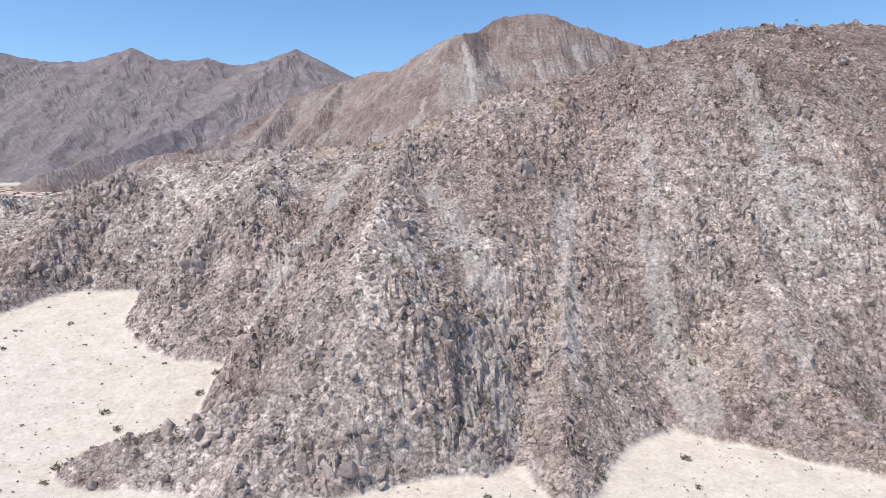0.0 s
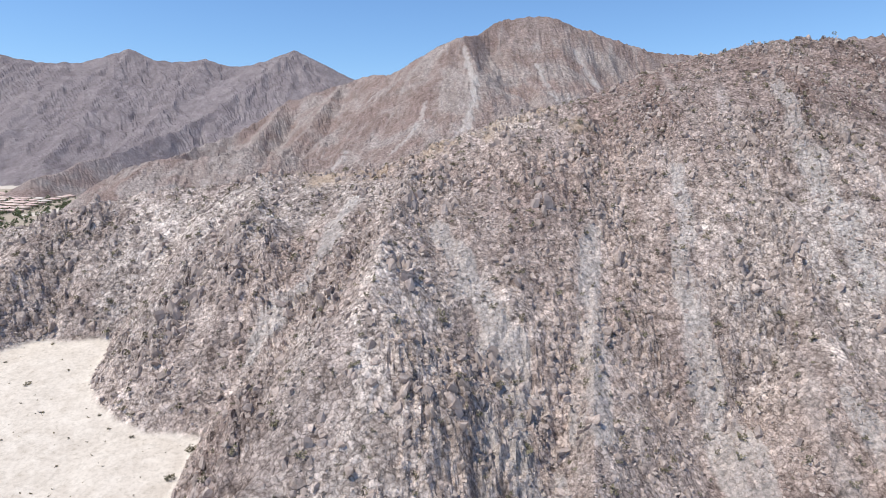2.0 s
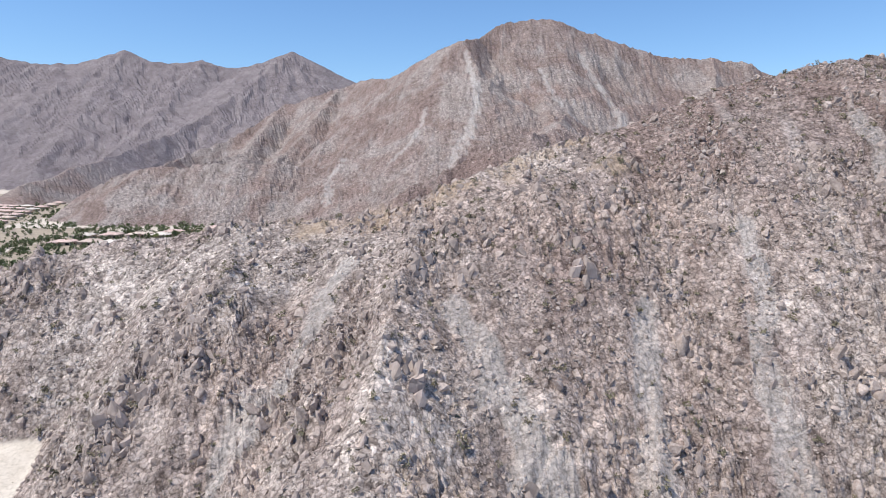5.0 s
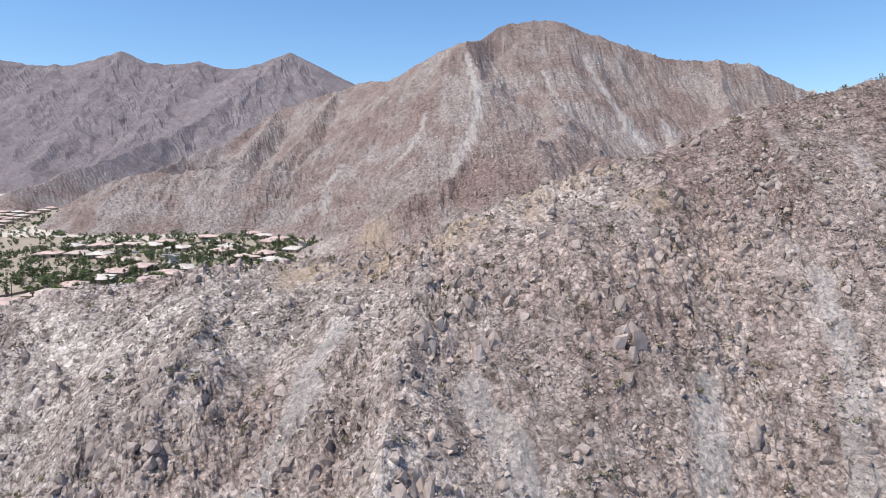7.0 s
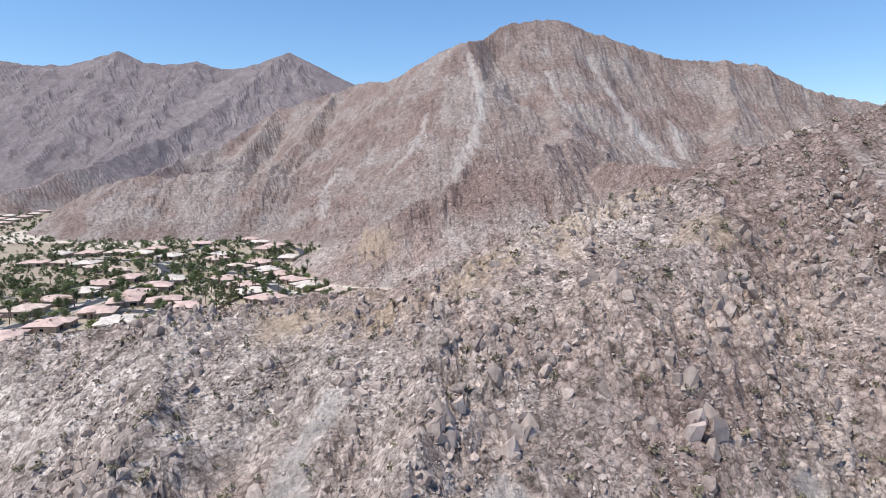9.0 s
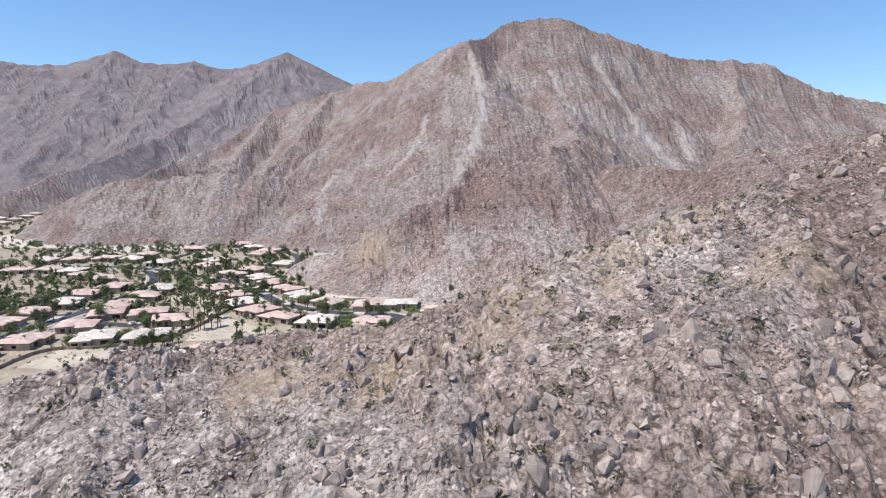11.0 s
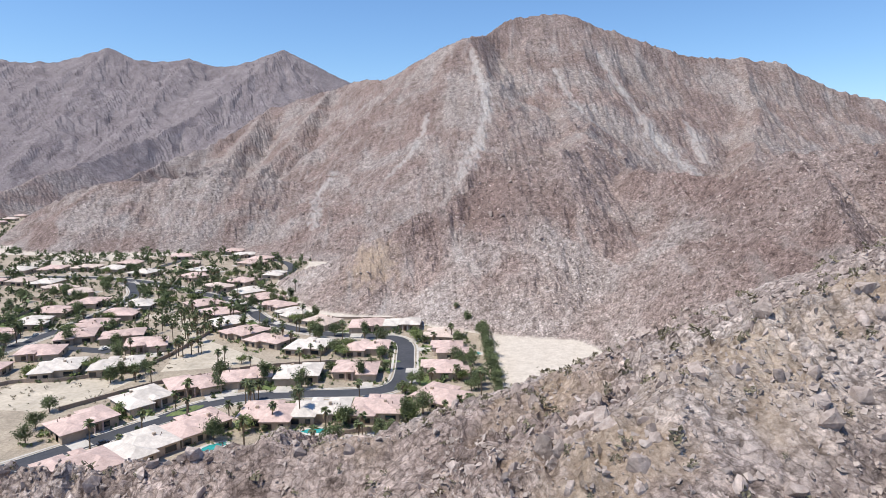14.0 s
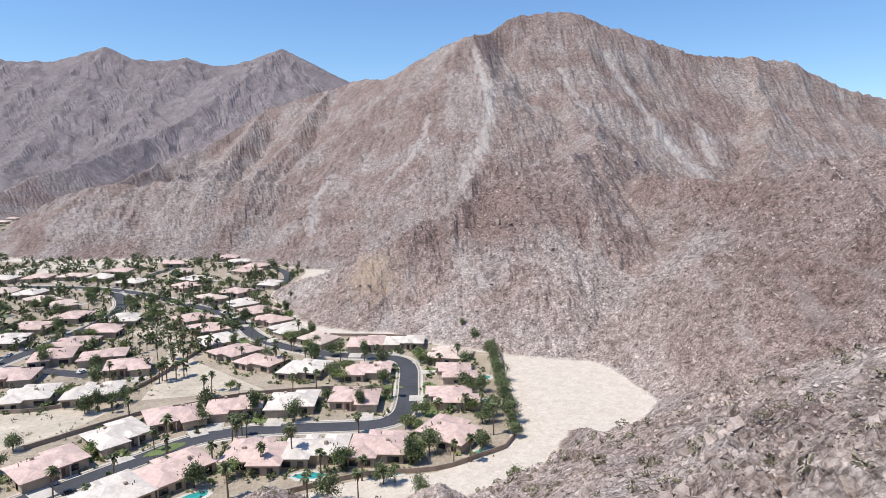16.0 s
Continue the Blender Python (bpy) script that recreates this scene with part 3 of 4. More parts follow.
for x, y, spread, size in OUTCROPS:
    qx, qy = x + rnd.normal(0, spread * 0.5, 9), y + rnd.normal(0, spread * 0.5, 9)
    for q in on_land(qx, qy, 0.5)[0]:
        spots.append((q, size * rnd.uniform(0.5, 1.0), rnd.uniform(1.5, 2.9), rnd.normal(14, 7)))
big = 50
spots += [(p[n], s[n] * 1.1, rnd.uniform(0.8, 1.5), rnd.normal(0, 18)) for n in range(big)]
BOULDERS = []
for n, (q, size, tall, lean) in enumerate(spots):
    k = n % len(LARGE)
    at = Matrix.Translation(q) @ pose(0, 0, 0, lean, rnd.normal(0, 12), rnd.uniform(-30, 30) + 180 * (n % 2)) @ Matrix.Diagonal((size, size * rnd.uniform(0.6, 1.0), size * tall, 1))
    if n < len(LARGE):
        BOULDERS.append(tagged(new("boulder", arrays_mesh("boulder", *LARGE[k], M_ROCK_DARK)), "large angular dark brown boulder on the rocky hillside", "boulder", "boulders on the hillside"))
        BOULDERS[k].matrix_world = at
    else:
        copy_thing(BOULDERS[k], at).matrix_basis = at
p, s = p[big:], s[big:]
few = s < 1.3
knots = rocky_places(30000, -178, 160, 105, 246, 9, 96)
knots = knots[(fbm(knots[:, 0] / 26, knots[:, 1] / 40, 3, 36) > 0.02) & (fbm(knots[:, 0] / 7, knots[:, 1] / 7, 2, 98) > 0.08)]
knot_size = np.exp(rnd.normal(0.1, 0.42, len(knots))).clip(0.5, 2.8)
knots[:, 2] -= 0.22 * knot_size
scattered("outcrop_blocks", LARGE, knots, knot_size, M_ROCK_DARK, 16, "steep brown blocks broken out of the hillside's rock", "rocks", 1.5)
scattered("hillside_rocks", SMALL, p[few], s[few], M_ROCK, 5, "loose angular brown-grey rocks covering the near hillside", "rocks")
scattered("hillside_stones", LARGE, p[~few], s[~few] * 1.15, M_ROCK_DARK, 6, "larger dark varnished stones among the rocks", "rocks", 1.15)
p = rocky_places(38000, -120, 160, 288, 420, 14, 91)
s = np.exp(rnd.normal(-0.7, 0.45, len(p))).clip(0.3, 1.4)
scattered("back_slope_rocks", SMALL[:4], p, s, M_ROCK, 7, "loose brown rocks on the back slope of the hill", "rocks")
p = rocky_places(20000, -200, 420, 430, 1000, 40, 92)
s = np.exp(rnd.normal(0.35, 0.45, len(p))).clip(0.8, 4)
scattered("mountainside_rocks", SMALL[4:], p, s, M_ROCK_DARK, 8, "brown rocks on the flank of the far mountain", "rocks")


# ---- the housing estate ----
GROUND = FLOOR_Z


def hip_roof(bm, x0, y0, x1, y1, z, rise, over=0.7, thick=0.18):
    """A hipped roof over a rectangle, with a soffit and a fascia edge."""
    x0, y0, x1, y1 = x0 - over, y0 - over, x1 + over, y1 + over
    w, d = x1 - x0, y1 - y0
    h = min(w, d) / 2
    top = z + thick + rise
    low = [bm.verts.new((x, y, z)) for x, y in ((x0, y0), (x1, y0), (x1, y1), (x0, y1))]
    eave = [bm.verts.new((x, y, z + thick)) for x, y in ((x0, y0), (x1, y0), (x1, y1), (x0, y1))]
    if w > d + 0.1:
        a, b = bm.verts.new((x0 + h, y0 + h, top)), bm.verts.new((x1 - h, y0 + h, top))
        faces = [(eave[0], eave[1], b, a), (eave[1], eave[2], b), (eave[2], eave[3], a, b), (eave[3], eave[0], a)]
    elif d > w + 0.1:
        a, b = bm.verts.new((x0 + h, y0 + h, top)), bm.verts.new((x0 + h, y1 - h, top))
        faces = [(eave[0], eave[1], a), (eave[1], eave[2], b, a), (eave[2], eave[3], b), (eave[3], eave[0], a, b)]
    else:
        a = bm.verts.new((x0 + h, y0 + h, top))
        faces = [(eave[i], eave[(i + 1) % 4], a) for i in range(4)]
    for f in faces:
        bm.faces.new(f)
    for i in range(4):
        bm.faces.new((low[i], low[(i + 1) % 4], eave[(i + 1) % 4], eave[i]))
    bm.faces.new(low[::-1])


def frame_ring(x0, x1, y0, y1, z0, z1, t=0.12, proud=0.03):
    """Four bars round a window."""
    bm = bmesh.new()
    y0, y1 = y0 - proud, y1 + proud
    box(bm, x0 - t, y0, z0 - t, x1 + t, y1, z0)
    box(bm, x0 - t, y0, z1, x1 + t, y1, z1 + t)
    box(bm, x0 - t, y0, z0, x0, y1, z1)
    box(bm, x1, y0, z0, x1 + t, y1, z1)
    return bm


def house(shape, tile, label):
    """A single-storey stucco house with hipped roofs; front towards -y. Base at the origin."""
    ob = empty("house", label, "house", "houses of the estate")
    w, d, wing, back = shape["w"], shape["d"], shape["wing"], shape["back"]
    tall = 3.1
    bm = bmesh.new()
    box(bm, -w / 2, -d / 2 + 3, -0.3, w / 2, d / 2 - 2.5, tall)
    wx = shape["side"] * (w / 2 - wing / 2)
    box(bm, wx - wing / 2, -d / 2, -0.3, wx + wing / 2, -d / 2 + 5, tall - 0.002)
    bx = -shape["side"] * (w / 2 - back / 2)
    box(bm, bx - back / 2, d / 2 - 5, -0.3, bx + back / 2, d / 2, tall - 0.002)
    part("wall", bm, M_STUCCO, ob)
    bm = bmesh.new()
    hip_roof(bm, -w / 2, -d / 2 + 3, w / 2, d / 2 - 2.5, tall, (d - 5.5) * 0.17)
    part("roof", bm, tile, ob)
    bm = bmesh.new()
    hip_roof(bm, wx - wing / 2, -d / 2, wx + wing / 2, d / 2 - 5, tall + 0.01, wing * 0.19)
    part("wing_roof", bm, tile, ob)
    bm = bmesh.new()
    hip_roof(bm, bx - back / 2, -d / 2 + 6, bx + back / 2, d / 2, tall + 0.014, back * 0.18)
    part("rear_roof", bm, tile, ob)
    ex = -shape["side"] * w * 0.12
    bm = bmesh.new()
    hip_roof(bm, ex - 1.6, -d / 2 + 1.0, ex + 1.6, -d / 2 + 6, tall + 0.6, 0.8, 0.4)
    box(bm, ex - 1.5, -d / 2 + 1.1, -0.3, ex - 1.1, -d / 2 + 1.5, tall + 0.6)
    box(bm, ex + 1.1, -d / 2 + 1.1, -0.3, ex + 1.5, -d / 2 + 1.5, tall + 0.6)
    part("entry_porch", bm, tile, ob)
    part("garage_door", soft_box(wx - 2.5, -d / 2 - 0.06, -0.1, wx + 2.5, -d / 2 + 0.05, 2.3, 0.02), M_DOOR, ob)
    part("front_door", soft_box(ex - 0.55, -d / 2 + 2.93, -0.1, ex + 0.55, -d / 2 + 3.05, 2.2, 0.02), M_TRIM, ob)
    for x, y0, y1, wide in ((ex - shape["side"] * 3.2, -d / 2 + 2.95, -d / 2 + 3.06, 1.8), (bx - 2.0, d / 2 - 0.06, d / 2 + 0.05, 1.6), (bx + 2.2, d / 2 - 0.06, d / 2 + 0.05, 2.4),
                            (-bx - 1.0, d / 2 - 2.56, d / 2 - 2.45, 3.4)):
        pane = part("window", soft_box(x - wide / 2, y0, 0.5, x + wide / 2, y1, 2.2, 0.02), M_GLASS, ob, "dark window pane")
        part("window_frame", frame_ring(x - wide / 2, x + wide / 2, y0, y1, 0.5, 2.2), M_TRIM, pane)
    for x in (-w / 2, w / 2):
        part("window", soft_box(x - 0.05, -0.9, 0.8, x + 0.05, 0.9, 2.1, 0.02), M_GLASS, ob, "dark window pane")
    cx = shape["side"] * w * 0.18
    part("chimney", soft_box(cx - 0.5, 1.2, tall, cx + 0.5, 2.1, tall + 2.6, 0.04), M_STUCCO, ob)
    for q in range(3):
        x, y = wx - 1.2 + q * 1.1, d * 0.08 + (q % 2) * 1.3
        part("roof_vent", soft_box(x, y, tall + 1.0, x + 0.2, y + 0.2, tall + 2.1, 0.03), M_TRIM, ob)
    bm = bmesh.new()
    box(bm, wx - 2.9, -d / 2 - 7.0, -0.1, wx + 2.9, -d / 2 - 0.1, 0.06)
    part("driveway", bm, M_CONCRETE, ob)
    return ob


SHAPES = [dict(w=17.5, d=18, wing=7.5, back=9, side=1), dict(w=18.5, d=16.5, wing=7, back=8, side=-1), dict(w=16.5, d=19, wing=8, back=8, side=-1)]
TILES = {"p": (M_TILE_PINK, "tan stucco house with a pink clay-tiled hipped roof"), "c": (M_TILE_CREAM, "tan stucco house with a pale cream tiled hipped roof"),
         "t": (M_TILE_TAN, "tan stucco house with a dusty tan tiled hipped roof")}
PLANS = {}
# x, y, the way that the front turns from -y in degrees, roof colour
FRONT_ROW = [(-87, 430, 180, "p"), (-66, 434, 180, "c"), (-43, 436, 178, "p"), (-16, 449, 150, "p"), (-112, 419, 228, "p"), (-125, 401, 230, "c"), (-139, 385, 230, "p")]
INNER_ROW = [(-158, 422, 50, "p"), (-146, 447, 48, "c"), (-131, 465, 32, "p"), (-109, 476, 12, "p"), (-85, 481, 2, "c"), (-58, 486, 0, "p")]
EAST_ROW = [(-11, 521, 268, "p"), (-14, 487, 270, "p"), (-14, 551, 262, "t"), (-40, 576, 358, "c"), (-62, 574, 0, "p"), (-92, 582, 332, "t"), (-56, 524, 180, "p"), (-89, 527, 168, "c")]
BEND_ROW = [(-116, 605, 318, "c"), (-132, 630, 310, "p"), (-148, 656, 308, "p"), (-167, 680, 312, "c"), (-114, 539, 150, "p"), (-134, 557, 140, "p"), (-152, 580, 132, "c"), (-167, 607, 128, "p"), (-186, 634, 130, "p")]
WEST_ROW = [(-182, 532, 20, "p"), (-204, 550, 18, "p"), (-231, 549, 200, "p"), (-234, 575, 275, "p"), (-180, 494, 195, "c"), (-207, 490, 195, "c"), (-232, 517, 15, "p")]
WEST_ROW_B = [(-276, 582, 95, "c"), (-281, 612, 95, "p"), (-272, 640, 98, "p"), (-232, 634, 275, "c"), (-232, 605, 272, "p"), (-300, 676, 140, "t"), (-325, 694, 140, "t"), (-281, 552, 95, "p"), (-283, 522, 95, "t")]
WEST_ROW_C = [(-291, 492, 95, "p"), (-298, 462, 98, "c"), (-243, 484, 275, "p"), (-250, 455, 278, "p"), (-258, 426, 278, "c"), (-306, 432, 98, "t"), (-265, 398, 278, "p")]
FAR_ROW = [(-289, 768, 160, "c"), (-236, 748, 150, "p"), (-197, 699, 310, "t"), (-185, 724, 330, "p"), (-206, 826, 250, "p"), (-166, 758, 75, "c"), (-252, 913, 0, "p"), (-205, 853, 260, "p"), (-179, 908, 100, "t"), (-297, 873, 100, "p")]
FAR_ROW_B = [(-329, 792, 350, "c"), (-358, 797, 0, "t"), (-387, 790, 5, "p"), (-415, 785, 0, "c"), (-268, 822, 270, "t"), (-240, 781, 140, "c"), (-375, 726, 180, "t"), (-402, 722, 180, "p"), (-350, 718, 175, "c"), (-330, 826, 180, "p"), (-232, 884, 10, "c")]
HOMES = FRONT_ROW + INNER_ROW + EAST_ROW + BEND_ROW + WEST_ROW + WEST_ROW_B + WEST_ROW_C + FAR_ROW + FAR_ROW_B
NEAR_HOMES = len(HOMES)
for n in range(44):
    row, k = divmod(n, 11)
    HOMES.append((-480 - 30 * k - 22 * row + 4 * math.sin(n * 2.1), 640 + 12 * k + 46 * row + 3 * math.cos(n * 1.7), 180 * (row % 2) + 12, "ptcpp"[(n * 7) % 5]))
for n in range(126):
    row, k = divmod(n, 14)
    HOMES.append((-640 - 36 * k - 26 * row + 5 * math.sin(n * 1.3), 960 + 12 * k + 64 * row + 6 * math.cos(n * 2.3), 180 * (row % 2), "pptcp"[(n * 3) % 5]))


def far_house(shape, tile, label):
    """A house seen from afar: walls, main roof and wing roof."""
    ob = empty("house", label, "house", "houses of the estate")
    w, d, wing = shape["w"], shape["d"], shape["wing"]
    wx = shape["side"] * (w / 2 - wing / 2)
    bm = bmesh.new()
    box(bm, -w / 2, -d / 2 + 3, -0.3, w / 2, d / 2 - 2.5, 3.1)
    box(bm, wx - wing / 2, -d / 2, -0.3, wx + wing / 2, -d / 2 + 5, 3.098)
    part("wall", bm, M_STUCCO, ob)
    bm = bmesh.new()
    hip_roof(bm, -w / 2, -d / 2 + 3, w / 2, d / 2 - 2.5, 3.1, (d - 5.5) * 0.17)
    part("roof", bm, tile, ob)
    bm = bmesh.new()
    hip_roof(bm, wx - wing / 2, -d / 2, wx + wing / 2, d / 2 - 5, 3.11, wing * 0.19)
    part("wing_roof", bm, tile, ob)
    return ob


for n, (x, y, turn, tone) in enumerate(HOMES):
    if n >= NEAR_HOMES and land(np.array([x]), np.array([y]))[0][0] > GROUND + 1:
        continue
    kind = (n % 3, tone, n >= NEAR_HOMES)
    at = pose(x, y, GROUND + 0.15, 0, 0, turn) @ Matrix.Scale(1.2, 4)
    if kind not in PLANS:
        PLANS[kind] = (far_house if n >= NEAR_HOMES else house)(SHAPES[n % 3], *TILES[tone])
        PLANS[kind].matrix_world = at
    else:
        copy_thing(PLANS[kind], at).matrix_basis = at


def smooth_line(line, gap):
    """Catmull-Rom through the corners, a point every gap metres or so."""
    pts = [np.array(p, float) for p in line]
    pts = [2 * pts[0] - pts[1]] + pts + [2 * pts[-1] - pts[-2]]
    out = []
    for a, b, c, d in zip(pts, pts[1:], pts[2:], pts[3:]):
        n = max(2, int(np.linalg.norm(c - b) / gap))
        for t in np.arange(n) / n:
            out.append(0.5 * (2 * b + (c - a) * t + (2 * a - 5 * b + 4 * c - d) * t * t + (3 * b - a - 3 * c + d) * t**3))
    return np.array(out + [pts[-2]])


def ribbon(line, left, right, z0, z1):
    """A strip along a line between two offsets, with top, sides and ends."""
    t = np.gradient(line, axis=0)
    nrm = np.stack([-t[:, 1], t[:, 0]], 1) / np.linalg.norm(t, axis=1)[:, None]
    a, b = line + nrm * left, line + nrm * right
    bm = bmesh.new()
    rows = [[bm.verts.new((*p, z)) for p, z in ((u, z0), (u, z1), (v, z1), (v, z0))] for u, v in zip(a, b)]
    for r, s in zip(rows, rows[1:]):
        for k in range(3):
            bm.faces.new((r[k], r[k + 1], s[k + 1], s[k]))
    bm.faces.new(rows[0][::-1])
    bm.faces.new(rows[-1])
    bmesh.ops.recalc_face_normals(bm, faces=bm.faces[:])
    return bm


ROADS = [
    [(-175, 378), (-153, 405), (-146, 412), (-130, 432), (-119, 446), (-104, 455), (-80, 459), (-54, 461), (-42, 465), (-36, 474), (-34.5, 490), (-35, 515), (-36, 536), (-41, 550), (-52, 556), (-66, 557), (-90, 564), (-116, 580), (-137, 603), (-155, 634), (-175, 660), (-213, 690), (-260, 727), (-312, 752), (-359, 760), (-420, 757)],
    [(-292, 738), (-268, 702), (-256, 672), (-251, 637), (-253, 589), (-259, 540), (-266, 500), (-275, 460), (-285, 410), (-292, 370)],
    [(-259, 540), (-233, 534), (-199, 526)],
    [(-200, 684), (-172, 745), (-159, 795), (-180, 850), (-220, 882)],
    [(-300, 752), (-296, 827), (-286, 879)],
]
for n, line in enumerate(ROADS):
    line = smooth_line(line, 4)
    wide = 4.6 if n == 0 else 4.3
    z = GROUND + 0.06 + 0.012 * n
    road = tagged(new("road", mesh_of("road", ribbon(line, wide, -wide, GROUND - 0.4, z), M_ASPHALT)), "dark smooth asphalt street between the houses", "road", kind="structure")
    if n == 0 or n == 1:
        for side in (1, -1):
            tagged(new("kerb", mesh_of("kerb", ribbon(line, side * wide, side * (wide + 0.5), GROUND - 0.4, z + 0.14), M_CONCRETE)), "pale concrete kerb and gutter", "kerb", kind="structure")
            tagged(new("pavement", mesh_of("pavement", ribbon(line, side * (wide + 1.4), side * (wide + 2.5), GROUND - 0.4, z + 0.10), M_CONCRETE)), "narrow pale concrete footpath", "pavement", kind="structure")


def disc_patch(name, x, y, rx, ry, turn, z, material, label, category, seed, kind="structure"):
    rnd_ = random.Random(seed)
    bm = bmesh.new()
    ring = []
    for k in range(20):
        a = k * math.tau / 20
        s = 1 + rnd_.uniform(-0.14, 0.14)
        px, py = math.cos(a) * rx * s, math.sin(a) * ry * s
        c, s2 = math.cos(radians(turn)), math.sin(radians(turn))
        ring.append(bm.verts.new((px * c - py * s2, px * s2 + py * c, 0)))
    top = bm.faces.new(ring)
    low = bmesh.ops.extrude_face_region(bm, geom=[top])
    for v in [g for g in low["geom"] if isinstance(g, bmesh.types.BMVert)]:
        v.co.z -= 0.4
    bmesh.ops.recalc_face_normals(bm, faces=bm.faces[:])
    ob = new(name, mesh_of(name, bm, material))
    ob.location = (x, y, z)
    return tagged(ob, label, category, kind=kind)


# the estate's yards: a sheet of tan gravel under the houses
YARD = [(-70, 404), (-47, 417), (-22, 421), (-6, 431), (8, 447), (11, 503), (14, 560), (4, 584), (-51, 596), (-100, 604), (-128, 650), (-146, 700), (-150, 760), (-150, 830), (-165, 925), (-255, 925), (-330, 890), (-440, 800), (-440, 700), (-350, 500), (-345, 380), (-240, 380), (-120, 380)]
bm = bmesh.new()
bm.faces.new([bm.verts.new((x, y, GROUND + 0.05)) for x, y in YARD])
tagged(new("yard_gravel", mesh_of("yard_gravel", bm, M_GRAVEL)), "tan gravel and bare soil of the estate's yards", "ground", kind="structure")

# the vacant sandy lots between the gardens
M_LOT = speckled("pale_lot_sand", (0.44, 0.375, 0.29), (0.60, 0.525, 0.425), 0.5, 0.95, 0.04, scale2=0.06)
for lot in ([(-219, 608), (-207, 634), (-167, 570), (-154, 549), (-104, 504), (-123, 503), (-133, 497), (-157, 491), (-163, 530), (-182, 582)], [(-217, 485), (-165, 477), (-171, 457), (-187, 439), (-222, 445)]):
    bm = bmesh.new()
    bm.faces.new([bm.verts.new((x, y, GROUND + 0.055)) for x, y in lot])
    bmesh.ops.recalc_face_normals(bm, faces=bm.faces[:])
    tagged(new("vacant_lot", mesh_of("vacant_lot", bm, M_LOT)), "pale sandy vacant lot between the gardens", "ground", kind="structure")

bm = bmesh.new()
bm.faces.new([bm.verts.new((x, y, GROUND + 0.045)) for x, y in ((-1700, 1900), (-1700, 1000), (-900, 560), (-445, 560), (-445, 905), (-600, 905), (-700, 1400), (-760, 1900))])
tagged(new("far_yard_gravel", mesh_of("far_yard_gravel", bm, M_GRAVEL)), "tan gravel between the distant houses", "ground", kind="structure")

WALLS = [
    [(-178, 440), (-165, 456), (-150, 473), (-132, 483), (-110, 496), (-72, 504), (-46, 503)],
    [(-74, 405), (-47, 418), (-22, 422), (-6, 432), (9, 448), (12, 503), (15, 562), (4, 585), (-51, 597), (-100, 604), (-128, 650), (-146, 700)],
    [(-228, 400), (-226, 468), (-196, 478), (-168, 500), (-160, 546), (-160, 580), (-184, 618), (-206, 650)],
    [(-322, 400), (-318, 505), (-305, 560), (-306, 640), (-330, 665)],
]
for line in WALLS:
    line = smooth_line(line, 6)
    tagged(new("garden_wall", mesh_of("garden_wall", ribbon(line, 0.15, -0.15, GROUND - 0.4, GROUND + 1.9), M_WALL)), "brown block garden wall round the estate", "wall", kind="structure")

LAWNS = [(-24, 478, 4, 9, 0), (-25, 505, 4, 9, 0), (-48, 494, 9, 3, 0), (-48, 507, 11, 3, 0), (-96, 468, 12, 3, 5), (-125, 440, 3, 8, -40), (-24, 530, 4, 7, 0), (-70, 566, 14, 3, 0), (-140, 590, 3, 9, 35), (-225, 700, 14, 5, -40),
         (-240, 690, 10, 4, -40), (-200, 668, 12, 4, -40), (-300, 600, 12, 26, 0), (-262, 655, 4, 14, 0)]
for n, (x, y, rx, ry, turn) in enumerate(LAWNS):
    disc_patch("lawn", x, y, rx, ry, turn, GROUND + 0.13 + 0.004 * n, M_GRASS, "green lawn strip by the street", "lawn", n)


def pool(x, y, rx, ry, turn, n):
    ob = empty("swimming_pool", "turquoise backyard swimming pool with pale paving", "pool", "backyard pools")
    ob.matrix_world = pose(x, y, GROUND + 0.16, 0, 0, turn)
    for name, a, b, z, mat in (("coping", rx + 1.6, ry + 1.6, 0.0, M_CONCRETE), ("water", rx, ry, 0.03, M_POOL)):
        p = disc_patch(name, 0, 0, a, b, 0, z, mat, "", "", n)
        del p["kind"]
        p.parent = ob


for n, (x, y, rx, ry, turn) in enumerate([(-66, 419, 5.2, 2.2, 5), (-38, 421, 5, 1.6, -3), (-70, 527, 2.6, 4, 0), (3, 521, 3.4, 2.6, 0), (3, 489, 3.4, 1.8, 0), (-4, 437, 2.6, 1.6, 20), (-101, 405, 5, 2.4, 45), (-98, 487, 3, 2, 0)]):
    pool(x, y, rx, ry, turn, n)


# ---- plants ----
def leaf_cloud(seed, n, rx, rz, size, hollow=0.45, clumps=9):
    """Many small leaf cards round clump centres: corners and triangles."""
    r = np.random.RandomState(seed)
    c = r.normal(size=(clumps, 3))
    c /= np.linalg.norm(c, axis=1)[:, None]
    c *= r.uniform(hollow, 0.8, (clumps, 1))
    p = c[r.randint(clumps, size=n)] + r.normal(size=(n, 3)) * 0.26
    p *= np.array([rx, rx, rz])
    a, b = r.normal(size=(n, 3)), r.normal(size=(n, 3))
    a *= size / np.linalg.norm(a, axis=1)[:, None]
    b *= size / np.linalg.norm(b, axis=1)[:, None]
    co = np.stack([p - a, p + b * 0.7, p + a, p - b * 0.7], 1).reshape(-1, 3)
    quads = np.arange(4 * n).reshape(-1, 4)
    return co, quads


